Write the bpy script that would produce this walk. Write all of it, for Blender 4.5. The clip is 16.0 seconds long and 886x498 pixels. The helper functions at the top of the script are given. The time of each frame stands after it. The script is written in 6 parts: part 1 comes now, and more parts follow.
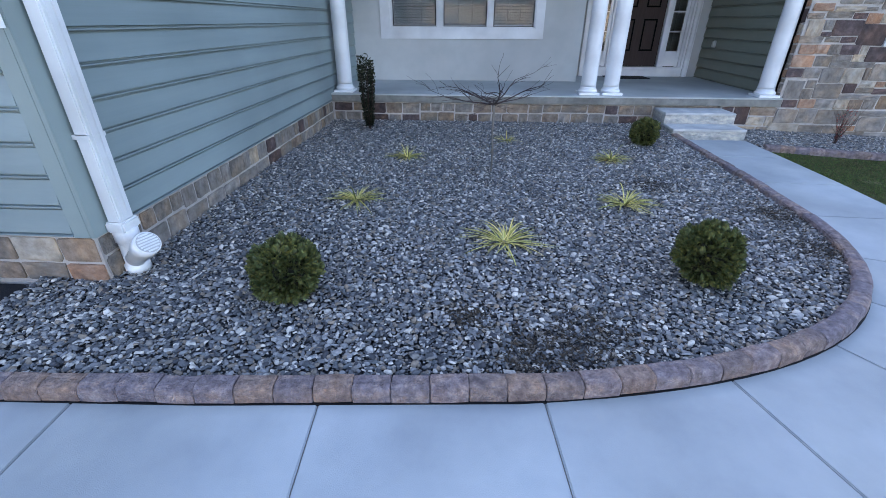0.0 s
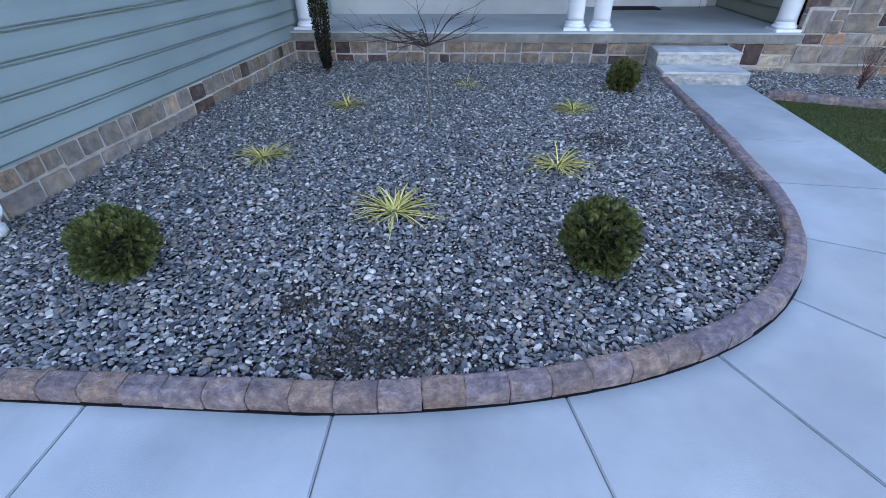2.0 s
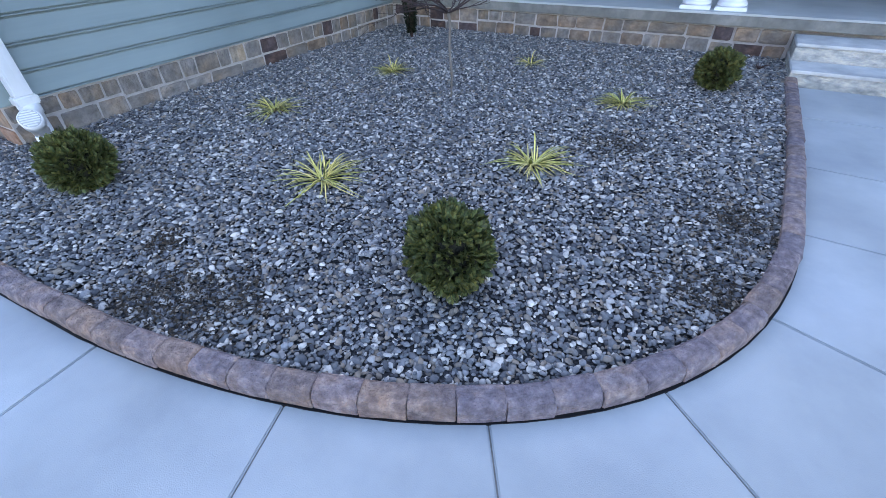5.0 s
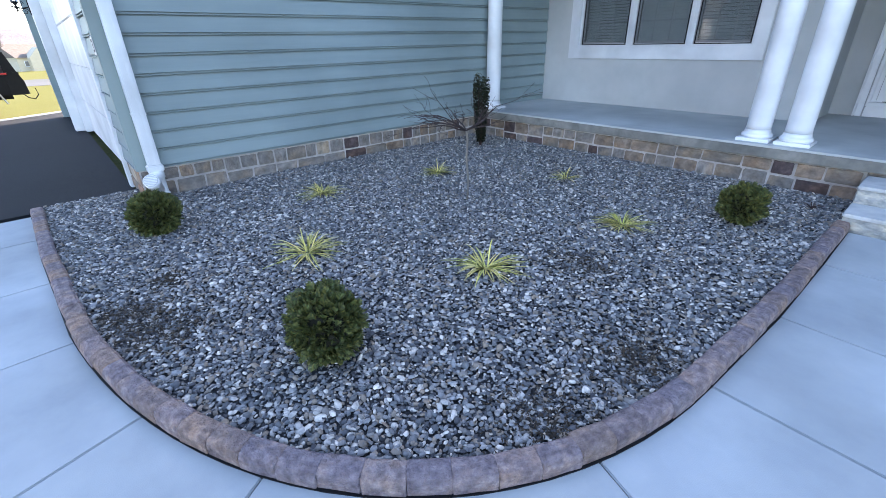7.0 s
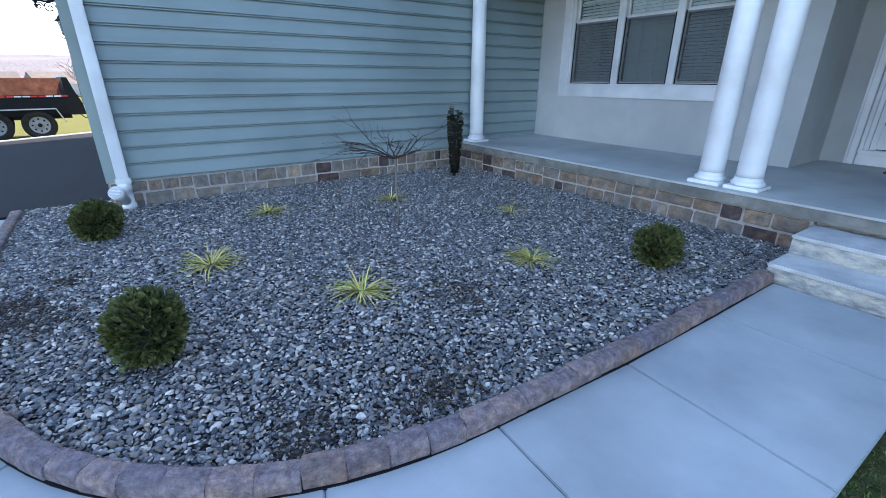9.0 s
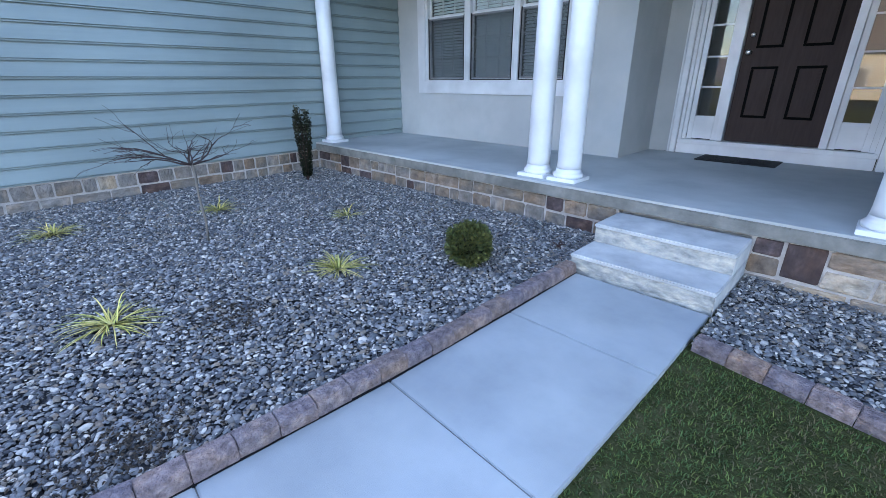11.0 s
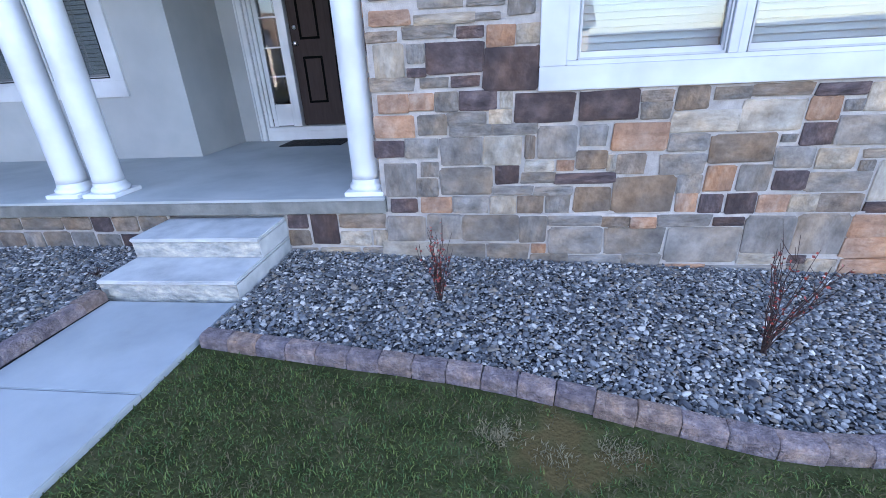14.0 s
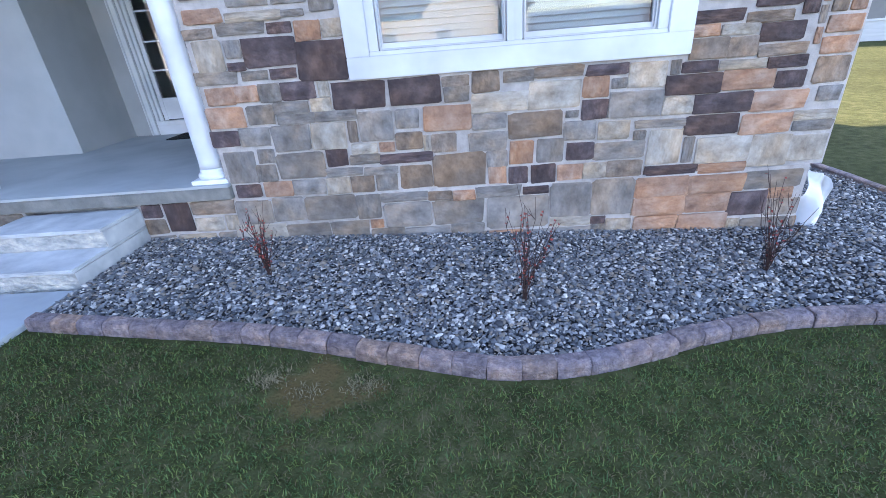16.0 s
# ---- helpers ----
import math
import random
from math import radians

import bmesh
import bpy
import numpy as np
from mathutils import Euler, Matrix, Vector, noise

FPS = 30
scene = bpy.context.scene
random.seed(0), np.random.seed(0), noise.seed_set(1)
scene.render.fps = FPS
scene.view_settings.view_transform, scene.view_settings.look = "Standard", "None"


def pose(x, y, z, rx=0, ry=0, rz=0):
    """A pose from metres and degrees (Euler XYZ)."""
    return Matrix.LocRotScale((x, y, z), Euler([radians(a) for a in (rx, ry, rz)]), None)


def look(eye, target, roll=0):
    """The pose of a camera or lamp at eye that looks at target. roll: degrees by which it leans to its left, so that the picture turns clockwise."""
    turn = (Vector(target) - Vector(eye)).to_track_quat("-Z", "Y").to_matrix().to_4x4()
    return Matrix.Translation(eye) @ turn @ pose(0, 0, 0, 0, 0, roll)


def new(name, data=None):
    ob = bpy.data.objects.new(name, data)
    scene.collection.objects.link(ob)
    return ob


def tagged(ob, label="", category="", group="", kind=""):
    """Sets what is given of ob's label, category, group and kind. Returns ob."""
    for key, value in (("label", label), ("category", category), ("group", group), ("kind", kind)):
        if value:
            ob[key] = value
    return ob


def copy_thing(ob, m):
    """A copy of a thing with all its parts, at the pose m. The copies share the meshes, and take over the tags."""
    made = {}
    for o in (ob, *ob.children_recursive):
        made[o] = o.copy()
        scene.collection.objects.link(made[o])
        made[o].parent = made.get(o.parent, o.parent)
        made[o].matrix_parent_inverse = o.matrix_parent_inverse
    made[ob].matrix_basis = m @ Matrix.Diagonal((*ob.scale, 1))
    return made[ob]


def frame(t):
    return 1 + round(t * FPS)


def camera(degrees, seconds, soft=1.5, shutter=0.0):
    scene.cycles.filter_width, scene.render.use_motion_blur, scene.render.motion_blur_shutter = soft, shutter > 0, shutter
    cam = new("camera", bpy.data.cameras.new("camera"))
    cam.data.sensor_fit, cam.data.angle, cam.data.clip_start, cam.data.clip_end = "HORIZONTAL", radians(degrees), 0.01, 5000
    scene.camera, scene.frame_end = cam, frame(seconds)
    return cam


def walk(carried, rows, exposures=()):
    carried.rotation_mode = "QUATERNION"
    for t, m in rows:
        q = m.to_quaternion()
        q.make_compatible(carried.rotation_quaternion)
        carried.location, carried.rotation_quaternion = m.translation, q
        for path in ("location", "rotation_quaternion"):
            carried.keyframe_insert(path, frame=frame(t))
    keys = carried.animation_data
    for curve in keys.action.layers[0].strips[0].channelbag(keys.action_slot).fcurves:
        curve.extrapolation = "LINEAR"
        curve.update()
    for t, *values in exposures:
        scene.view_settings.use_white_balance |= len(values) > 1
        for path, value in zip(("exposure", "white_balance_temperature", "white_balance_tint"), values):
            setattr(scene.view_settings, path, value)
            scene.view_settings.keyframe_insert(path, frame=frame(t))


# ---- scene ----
cam = camera(91.1, 16.0, soft=0.75)
PATH = [
    (0, (2.053, -6.719, 1.381), (1.956, -4.951, 0.45), 0.2),
    (0.2, (2.119, -6.623, 1.403), (2.024, -4.896, 0.399), -0.0),
    (0.5, (2.235, -6.546, 1.362), (2.133, -4.831, 0.337), -0.7),
    (1, (2.387, -6.324, 1.388), (2.282, -4.654, 0.293), -0.6),
    (1.5, (2.593, -6.274, 1.372), (2.424, -4.637, 0.235), -1.6),
    (2, (2.931, -6.284, 1.371), (2.706, -4.664, 0.22), -1.1),
    (2.5, (3.137, -6.146, 1.326), (2.855, -4.542, 0.165), 0.3),
    (3, (3.319, -5.981, 1.311), (2.951, -4.404, 0.137), -0.7),
    (5.3, (4.353, -5.623, 1.282), (3.439, -4.326, 0.066), -0.9),
    (5.5, (4.508, -5.581, 1.283), (3.523, -4.296, 0.109), 0.4),
    (6, (4.743, -5.466, 1.318), (3.654, -4.178, 0.242), 0.8),
    (6.5, (4.912, -5.253, 1.357), (3.693, -4.013, 0.368), -0.5),
    (7, (5.09, -5.162, 1.39), (3.724, -3.982, 0.529), -1.3),
    (7.5, (5.436, -5.086, 1.364), (3.939, -3.984, 0.626), -0.6),
    (8, (5.602, -4.911, 1.35), (4.08, -3.841, 0.618), -0.9),
    (8.2, (5.633, -4.793, 1.352), (4.097, -3.741, 0.622), -0.1),
    (10.3, (6.043, -3.708, 1.335), (4.574, -2.575, 0.587), 2.0),
    (10.5, (6.066, -3.63, 1.32), (4.646, -2.428, 0.584), 1.6),
    (11, (6.149, -3.509, 1.309), (4.841, -2.183, 0.58), -0.3),
    (11.5, (6.354, -3.423, 1.309), (5.093, -2.052, 0.58), -0.4),
    (12, (6.54, -3.332, 1.306), (5.452, -1.821, 0.575), -0.2),
    (12.5, (6.67, -3.127, 1.293), (5.826, -1.475, 0.546), -0.6),
    (13, (6.764, -2.887, 1.324), (6.107, -1.158, 0.565), -0.7),
    (13.5, (6.975, -2.848, 1.311), (6.562, -1.051, 0.536), -4.0),
    (14, (7.257, -2.963, 1.305), (7.027, -1.144, 0.506), -3.0),
    (14.5, (7.522, -2.982, 1.282), (7.372, -1.167, 0.457), -3.5),
    (15, (7.801, -2.92, 1.29), (7.682, -1.113, 0.441), -3.8),
    (15.5, (8.007, -2.986, 1.29), (7.902, -1.19, 0.417), -4.7),
    (16, (8.248, -3.225, 1.31), (8.158, -1.427, 0.438), -4.7),
]
walk(cam, [(t, look(eye, target, roll)) for t, eye, target, roll in PATH], exposures=[(0.0, 2.33, 6850, 20), (3.0, 2.5, 6850, 20), (5.5, 2.57, 6850, 20), (7.0, 2.55, 6750, 18), (8.0, 2.17, 6350, 13), (10.5, 2.6, 6550, 18), (12.5, 2.8, 6750, 20), (14.5, 2.8, 6450, 24), (16.0, 2.78, 6500, 23)])

# ---- light ----
SUN_EL, SUN_AZ = 27.0, -30.0   # degrees; azimuth from +y towards +x
world = bpy.data.worlds.new("world")
scene.world = world
world.use_nodes = True
wn, wl = world.node_tree.nodes, world.node_tree.links
sky = wn.new("ShaderNodeTexSky")
sky.sky_type, sky.sun_disc = "NISHITA", False
sky.sun_elevation, sky.sun_rotation = radians(SUN_EL), radians(SUN_AZ)
sky.air_density, sky.dust_density, sky.ozone_density = 1.0, 0.7, 1.6
wl.new(sky.outputs[0], wn["Background"].inputs[0])
wn["Background"].inputs[1].default_value = 0.15
sun = new("sun", bpy.data.lights.new("sun", "SUN"))
sun.data.energy, sun.data.angle, sun.data.color = 5.0, radians(0.5), (1.0, 0.9, 0.76)
sa, se = radians(SUN_AZ), radians(SUN_EL)
sun.matrix_world = look((0, 0, 30), Vector((0, 0, 30)) - Vector((math.sin(sa) * math.cos(se), math.cos(sa) * math.cos(se), math.sin(se))))

# ---- materials ----
def mat(name, cols, scale=6.0, rough=0.75, bump=0.25, bscale=90.0, metal=0.0, rnd=0.0, by="", palette=(), spec=0.4, stretch=(1, 1, 1), rvar=0.12, big=0.0, dist=0.01, blot=()):
    """Noise-mottled surface. cols: ramp colours; palette with by 'object' or 'island' picks a base tint for each piece."""
    m = bpy.data.materials.new(name)
    m.use_nodes = True
    n, k = m.node_tree.nodes, m.node_tree.links
    b = n["Principled BSDF"]
    tc, mp = n.new("ShaderNodeTexCoord"), n.new("ShaderNodeMapping")
    mp.inputs["Scale"].default_value = stretch
    src = tc.outputs["Object"]
    rand = None
    if by == "island":
        rand = n.new("ShaderNodeNewGeometry").outputs["Random Per Island"]
    elif by == "object":
        rand = n.new("ShaderNodeObjectInfo").outputs["Random"]
    if rand is not None:
        add, mul = n.new("ShaderNodeVectorMath"), n.new("ShaderNodeVectorMath")
        mul.operation = "SCALE"
        mul.inputs[0].default_value = (13.1, 7.7, 3.9)
        k.new(rand, mul.inputs["Scale"])
        k.new(src, add.inputs[0])
        k.new(mul.outputs[0], add.inputs[1])
        src = add.outputs[0]
    k.new(src, mp.inputs[0])
    nz = n.new("ShaderNodeTexNoise")
    nz.inputs["Scale"].default_value, nz.inputs["Detail"].default_value, nz.inputs["Roughness"].default_value = scale, 7, 0.62
    k.new(mp.outputs[0], nz.inputs["Vector"])
    rp = n.new("ShaderNodeValToRGB")
    while len(rp.color_ramp.elements) < len(cols):
        rp.color_ramp.elements.new(0.5)
    for i, c in enumerate(cols):
        e = rp.color_ramp.elements[i]
        e.position = 0.3 + 0.4 * i / max(1, len(cols) - 1)
        e.color = (*c, 1)
    k.new(nz.outputs[0], rp.inputs[0])
    col = rp.outputs[0]
    if palette:
        pr = n.new("ShaderNodeValToRGB")
        pr.color_ramp.interpolation = "CONSTANT"
        while len(pr.color_ramp.elements) < len(palette):
            pr.color_ramp.elements.new(0.5)
        for i, c in enumerate(palette):
            e = pr.color_ramp.elements[i]
            e.position = i / len(palette)
            e.color = (*c, 1)
        k.new(rand, pr.inputs[0])
        mx = n.new("ShaderNodeMix")
        mx.data_type, mx.blend_type = "RGBA", "MULTIPLY"
        mx.inputs[0].default_value = 1.0
        k.new(pr.outputs[0], mx.inputs[6])
        k.new(col, mx.inputs[7])
        col = mx.outputs[2]
    if blot:
        n4, r4, m4 = n.new("ShaderNodeTexNoise"), n.new("ShaderNodeValToRGB"), n.new("ShaderNodeMix")
        n4.inputs["Scale"].default_value, n4.inputs["Detail"].default_value = scale * 0.45, 5
        k.new(mp.outputs[0], n4.inputs["Vector"])
        while len(r4.color_ramp.elements) < len(blot):
            r4.color_ramp.elements.new(0.5)
        for i, c in enumerate(blot):
            r4.color_ramp.elements[i].position = 0.34 + 0.32 * i / (len(blot) - 1)
            r4.color_ramp.elements[i].color = (*c, 1)
        k.new(n4.outputs[0], r4.inputs[0])
        m4.data_type, m4.blend_type = "RGBA", "MULTIPLY"
        m4.inputs[0].default_value = 1.0
        k.new(col, m4.inputs[6])
        k.new(r4.outputs[0], m4.inputs[7])
        col = m4.outputs[2]
    if big:
        n2 = n.new("ShaderNodeTexNoise")
        n2.inputs["Scale"].default_value, n2.inputs["Detail"].default_value = big, 4
        k.new(tc.outputs["Object"], n2.inputs["Vector"])
        r2 = n.new("ShaderNodeMapRange")
        r2.inputs[1].default_value, r2.inputs[2].default_value, r2.inputs[3].default_value, r2.inputs[4].default_value = 0.32, 0.68, 0.78, 1.14
        k.new(n2.outputs[0], r2.inputs[0])
        hv = n.new("ShaderNodeHueSaturation")
        k.new(col, hv.inputs["Color"])
        k.new(r2.outputs[0], hv.inputs["Value"])
        col = hv.outputs[0]
    if rnd:
        r3, hv = n.new("ShaderNodeMapRange"), n.new("ShaderNodeHueSaturation")
        r3.inputs[3].default_value, r3.inputs[4].default_value = 1 - rnd, 1 + rnd
        k.new(rand if rand is not None else n.new("ShaderNodeObjectInfo").outputs["Random"], r3.inputs[0])
        k.new(col, hv.inputs["Color"])
        k.new(r3.outputs[0], hv.inputs["Value"])
        col = hv.outputs[0]
    k.new(col, b.inputs["Base Color"])
    b.inputs["Metallic"].default_value = metal
    b.inputs["Specular IOR Level"].default_value = spec
    rr = n.new("ShaderNodeMapRange")
    rr.inputs[3].default_value, rr.inputs[4].default_value = max(0.02, rough - rvar), min(1, rough + rvar)
    k.new(nz.outputs[0], rr.inputs[0])
    k.new(rr.outputs[0], b.inputs["Roughness"])
    if bump:
        bn, bp = n.new("ShaderNodeTexNoise"), n.new("ShaderNodeBump")
        bn.inputs["Scale"].default_value, bn.inputs["Detail"].default_value = bscale, 5
        k.new(mp.outputs[0], bn.inputs["Vector"])
        bp.inputs["Strength"].default_value, bp.inputs["Distance"].default_value = bump, dist
        k.new(bn.outputs[0], bp.inputs["Height"])
        k.new(bp.outputs[0], b.inputs["Normal"])
    return m


def glass_mat():
    m = bpy.data.materials.new("window glass")
    m.use_nodes = True
    b = m.node_tree.nodes["Principled BSDF"]
    b.inputs["Base Color"].default_value = (0.93, 0.97, 0.96, 1)
    b.inputs["Transmission Weight"].default_value = 1.0
    b.inputs["Roughness"].default_value = 0.01
    b.inputs["IOR"].default_value = 1.5
    return m


def screen_mat():
    """Insect screen: a fine dark mesh, half open."""
    m = bpy.data.materials.new("insect screen")
    m.use_nodes = True
    n, k = m.node_tree.nodes, m.node_tree.links
    mix, tr = n.new("ShaderNodeMixShader"), n.new("ShaderNodeBsdfTransparent")
    mix.inputs[0].default_value = 0.28
    n["Principled BSDF"].inputs["Base Color"].default_value = (0.05, 0.055, 0.06, 1)
    n["Principled BSDF"].inputs["Roughness"].default_value = 0.6
    k.new(tr.outputs[0], mix.inputs[1])
    k.new(n["Principled BSDF"].outputs[0], mix.inputs[2])
    k.new(mix.outputs[0], n["Material Output"].inputs[0])
    return m


M = {}
M["concrete"] = mat("broom finished concrete", [(0.325, 0.352, 0.36), (0.37, 0.396, 0.4), (0.405, 0.428, 0.43)], 3.0, 0.8, 0.25, 260, big=0.9, rnd=0.03, dist=0.004, blot=((0.93, 0.94, 0.96), (1.0, 1.0, 1.0), (1.04, 1.03, 1.01)))
M["step"] = mat("precast concrete", [(0.4, 0.41, 0.405), (0.48, 0.485, 0.48), (0.54, 0.54, 0.52)], 5.0, 0.8, 0.3, 120, big=2.5)
M["stepface"] = mat("rough cast concrete face", [(0.22, 0.23, 0.225), (0.4, 0.39, 0.36), (0.62, 0.57, 0.47)], 9.0, 0.9, 1.0, 20, big=3, dist=0.03, stretch=(1, 1, 1.8))
M["porch"] = mat("painted porch concrete", [(0.37, 0.39, 0.385), (0.43, 0.45, 0.44), (0.47, 0.485, 0.475)], 2.2, 0.7, 0.15, 150, big=0.8, dist=0.004)
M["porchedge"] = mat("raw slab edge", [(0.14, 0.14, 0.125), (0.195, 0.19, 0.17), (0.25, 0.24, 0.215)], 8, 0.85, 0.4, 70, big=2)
M["siding"] = mat("sage vinyl siding", [(0.205, 0.262, 0.268), (0.226, 0.285, 0.29), (0.242, 0.302, 0.305)], 2.0, 0.5, 0.12, 40, big=0.5, stretch=(1, 0.25, 6), rvar=0.06, rnd=0.02, dist=0.003)
M["sidingdark"] = mat("olive vinyl siding", [(0.15, 0.165, 0.135), (0.17, 0.185, 0.15), (0.185, 0.2, 0.165)], 2.0, 0.55, 0.12, 40, big=0.5, stretch=(1, 0.25, 6), rvar=0.06, rnd=0.02, dist=0.003)
M["corner"] = mat("grey corner board", [(0.2, 0.25, 0.245), (0.225, 0.275, 0.265)], 2.0, 0.5, 0.08, 60, big=0.7)
M["stucco"] = mat("grey stucco", [(0.4, 0.41, 0.405), (0.44, 0.448, 0.44), (0.47, 0.475, 0.465)], 1.6, 0.85, 0.35, 220, big=0.6, dist=0.004)
M["white"] = mat("white paint", [(0.66, 0.675, 0.69), (0.72, 0.73, 0.74), (0.76, 0.765, 0.77)], 2.5, 0.4, 0.06, 60, big=1.5, rvar=0.08, dist=0.003)
# Copy of the white above, darkened because sky-lit trim came out too bright.
M["vinyl"] = mat("darkened white window trim", [(0.57, 0.585, 0.605), (0.62, 0.63, 0.645), (0.66, 0.665, 0.675)], 2.5, 0.45, 0.06, 60, big=1.5, rvar=0.08, dist=0.003)
M["pvc"] = mat("white pvc", [(0.76, 0.77, 0.77), (0.84, 0.84, 0.83)], 6, 0.3, 0.03, 40, big=5)
M["door"] = mat("dark brown door paint", [(0.046, 0.033, 0.03), (0.06, 0.044, 0.04)], 4, 0.65, 0.15, 60, stretch=(8, 8, 1), dist=0.003, spec=0.08)
# Near-black stands for shade in the door grooves; also on the corner strip.
M["doorgroove"] = mat("groove shade black", [(0.003, 0.0025, 0.0025), (0.005, 0.004, 0.004)], 4, 0.7, 0.05, 60, spec=0.05)
M["brass"] = mat("satin nickel", [(0.55, 0.53, 0.5), (0.65, 0.63, 0.6)], 9, 0.25, 0.05, 100, metal=1.0)
M["mortar"] = mat("sand mortar", [(0.37, 0.33, 0.3), (0.46, 0.415, 0.38), (0.54, 0.49, 0.455)], 12, 0.95, 0.6, 140, big=1.5)
STONES = ("grey", "brown", "dark", "orange", "tan")
M["grey"] = mat("grey ledgestone", [(0.125, 0.105, 0.089), (0.215, 0.184, 0.157), (0.325, 0.28, 0.241)], 6.0, 0.88, 0.9, 16, by="object", rnd=0.22, dist=0.02, stretch=(0.4, 0.08, 0.25), blot=((0.82, 0.87, 0.93), (1.0, 1.0, 1.0), (1.2, 1.05, 0.89)))
M["brown"] = mat("brown ledgestone", [(0.12, 0.086, 0.062), (0.225, 0.165, 0.122), (0.35, 0.265, 0.2)], 6.0, 0.88, 0.9, 16, by="object", rnd=0.22, dist=0.02, stretch=(0.4, 0.08, 0.25), blot=((0.82, 0.87, 0.93), (1.0, 1.0, 1.0), (1.2, 1.05, 0.89)))
M["dark"] = mat("plum ledgestone", [(0.046, 0.03, 0.029), (0.085, 0.057, 0.054), (0.17, 0.12, 0.11)], 6.0, 0.85, 0.9, 16, by="object", rnd=0.25, dist=0.02, stretch=(0.4, 0.08, 0.25), blot=((0.82, 0.87, 0.93), (1.0, 1.0, 1.0), (1.2, 1.05, 0.89)))
M["orange"] = mat("rust ledgestone", [(0.22, 0.115, 0.072), (0.36, 0.205, 0.13), (0.46, 0.31, 0.22)], 6.0, 0.88, 0.9, 16, by="object", rnd=0.18, dist=0.02, stretch=(0.4, 0.08, 0.25), blot=((0.82, 0.87, 0.93), (1.0, 1.0, 1.0), (1.2, 1.05, 0.89)))
M["tan"] = mat("tan ledgestone", [(0.22, 0.175, 0.13), (0.38, 0.315, 0.245), (0.52, 0.45, 0.37)], 6.0, 0.88, 0.9, 16, by="object", rnd=0.15, dist=0.02, stretch=(0.4, 0.08, 0.25), blot=((0.82, 0.87, 0.93), (1.0, 1.0, 1.0), (1.2, 1.05, 0.89)))
M["edger"] = mat("tumbled concrete edger", [(0.14, 0.107, 0.105), (0.235, 0.188, 0.184), (0.36, 0.3, 0.285)], 3.0, 0.88, 0.6, 9, by="object", palette=((1, 0.97, 1.0), (1.03, 0.96, 0.9), (0.9, 0.92, 1.02), (1.12, 0.98, 0.84), (0.95, 0.94, 0.97), (1, 0.95, 0.95), (0.86, 0.85, 0.9)), rnd=0.14, stretch=(1.6, 1.0, 0.85), dist=0.06, blot=((0.75, 0.75, 0.8), (1, 1, 1), (1.25, 1.15, 1.0)))
M["pebble"] = mat("river pebble", [(0.7, 0.7, 0.7), (1.0, 1.0, 1.0), (1.25, 1.25, 1.25)], 45, 0.62, 0.3, 160, by="island", palette=((0.113, 0.118, 0.125), (0.209, 0.21, 0.213), (0.158, 0.16, 0.163), (0.305, 0.294, 0.283), (0.07, 0.071, 0.077), (0.226, 0.21, 0.192), (0.497, 0.462, 0.413), (0.136, 0.145, 0.149), (0.26, 0.21, 0.163), (0.09, 0.092, 0.098), (0.588, 0.536, 0.47), (0.192, 0.163, 0.134), (0.373, 0.352, 0.326), (0.237, 0.236, 0.235), (0.124, 0.124, 0.127), (0.181, 0.181, 0.182)), rnd=0.25, dist=0.003, spec=0.22)
M["litter"] = mat("leaf litter", [(0.025, 0.018, 0.012), (0.06, 0.043, 0.028)], 20, 0.9, 0, by="island", rnd=0.5)
# Near-black slate tone paints the shade between and below the pebbles.
M["gravelshade"] = mat("shaded deep gravel", [(0.014, 0.015, 0.017), (0.03, 0.031, 0.034), (0.055, 0.054, 0.054)], 60, 0.95, 0.8, 90)
M["asphalt"] = mat("sealed asphalt", [(0.008, 0.0085, 0.0105), (0.012, 0.0125, 0.015), (0.017, 0.0175, 0.021)], 5, 0.8, 0.5, 220, big=0.4, dist=0.004, spec=0.2)
M["blade"] = mat("turf blades", [(0.046, 0.076, 0.024), (0.078, 0.114, 0.036), (0.115, 0.15, 0.054)], 3, 0.6, 0, by="island", rnd=0.45, palette=((1, 1, 1), (0.68, 0.82, 0.7), (1.3, 1.12, 0.85), (0.85, 1.0, 1.0), (1.35, 1.28, 1.05), (0.75, 0.85, 0.75), (1.1, 0.95, 0.75)), spec=0.15)
M["dry"] = mat("dry straw blades", [(0.075, 0.063, 0.026), (0.125, 0.102, 0.045)], 3, 0.8, 0, by="island", rnd=0.25)
M["straw"] = mat("bleached straw", [(0.17, 0.14, 0.072), (0.26, 0.215, 0.12)], 3, 0.8, 0, by="island", rnd=0.2)
M["arbor"] = mat("arborvitae sprays", [(0.042, 0.052, 0.018), (0.092, 0.106, 0.036), (0.185, 0.19, 0.075)], 11, 0.6, 0, by="island", rnd=0.45, palette=((1, 1, 1), (1.25, 1.12, 0.8), (0.6, 0.72, 0.7), (1.1, 1.0, 0.7), (0.8, 0.9, 0.85)))
# Shade inside the shrubs is put into this near-black colour.
M["shadecore"] = mat("shaded twigs", [(0.012, 0.012, 0.007), (0.026, 0.023, 0.014)], 20, 0.95, 0.5, 60)
M["sedge"] = mat("cream sedge band", [(0.62, 0.5, 0.12), (0.76, 0.63, 0.2), (0.84, 0.73, 0.34)], 6, 0.5, 0, by="island", rnd=0.3, palette=((1, 1, 1), (0.95, 0.98, 0.85), (1.05, 1, 1.0), (0.62, 0.7, 0.5)))
M["sedgegreen"] = mat("green sedge margin", [(0.1, 0.115, 0.026), (0.16, 0.165, 0.042)], 6, 0.5, 0, by="island", rnd=0.3)
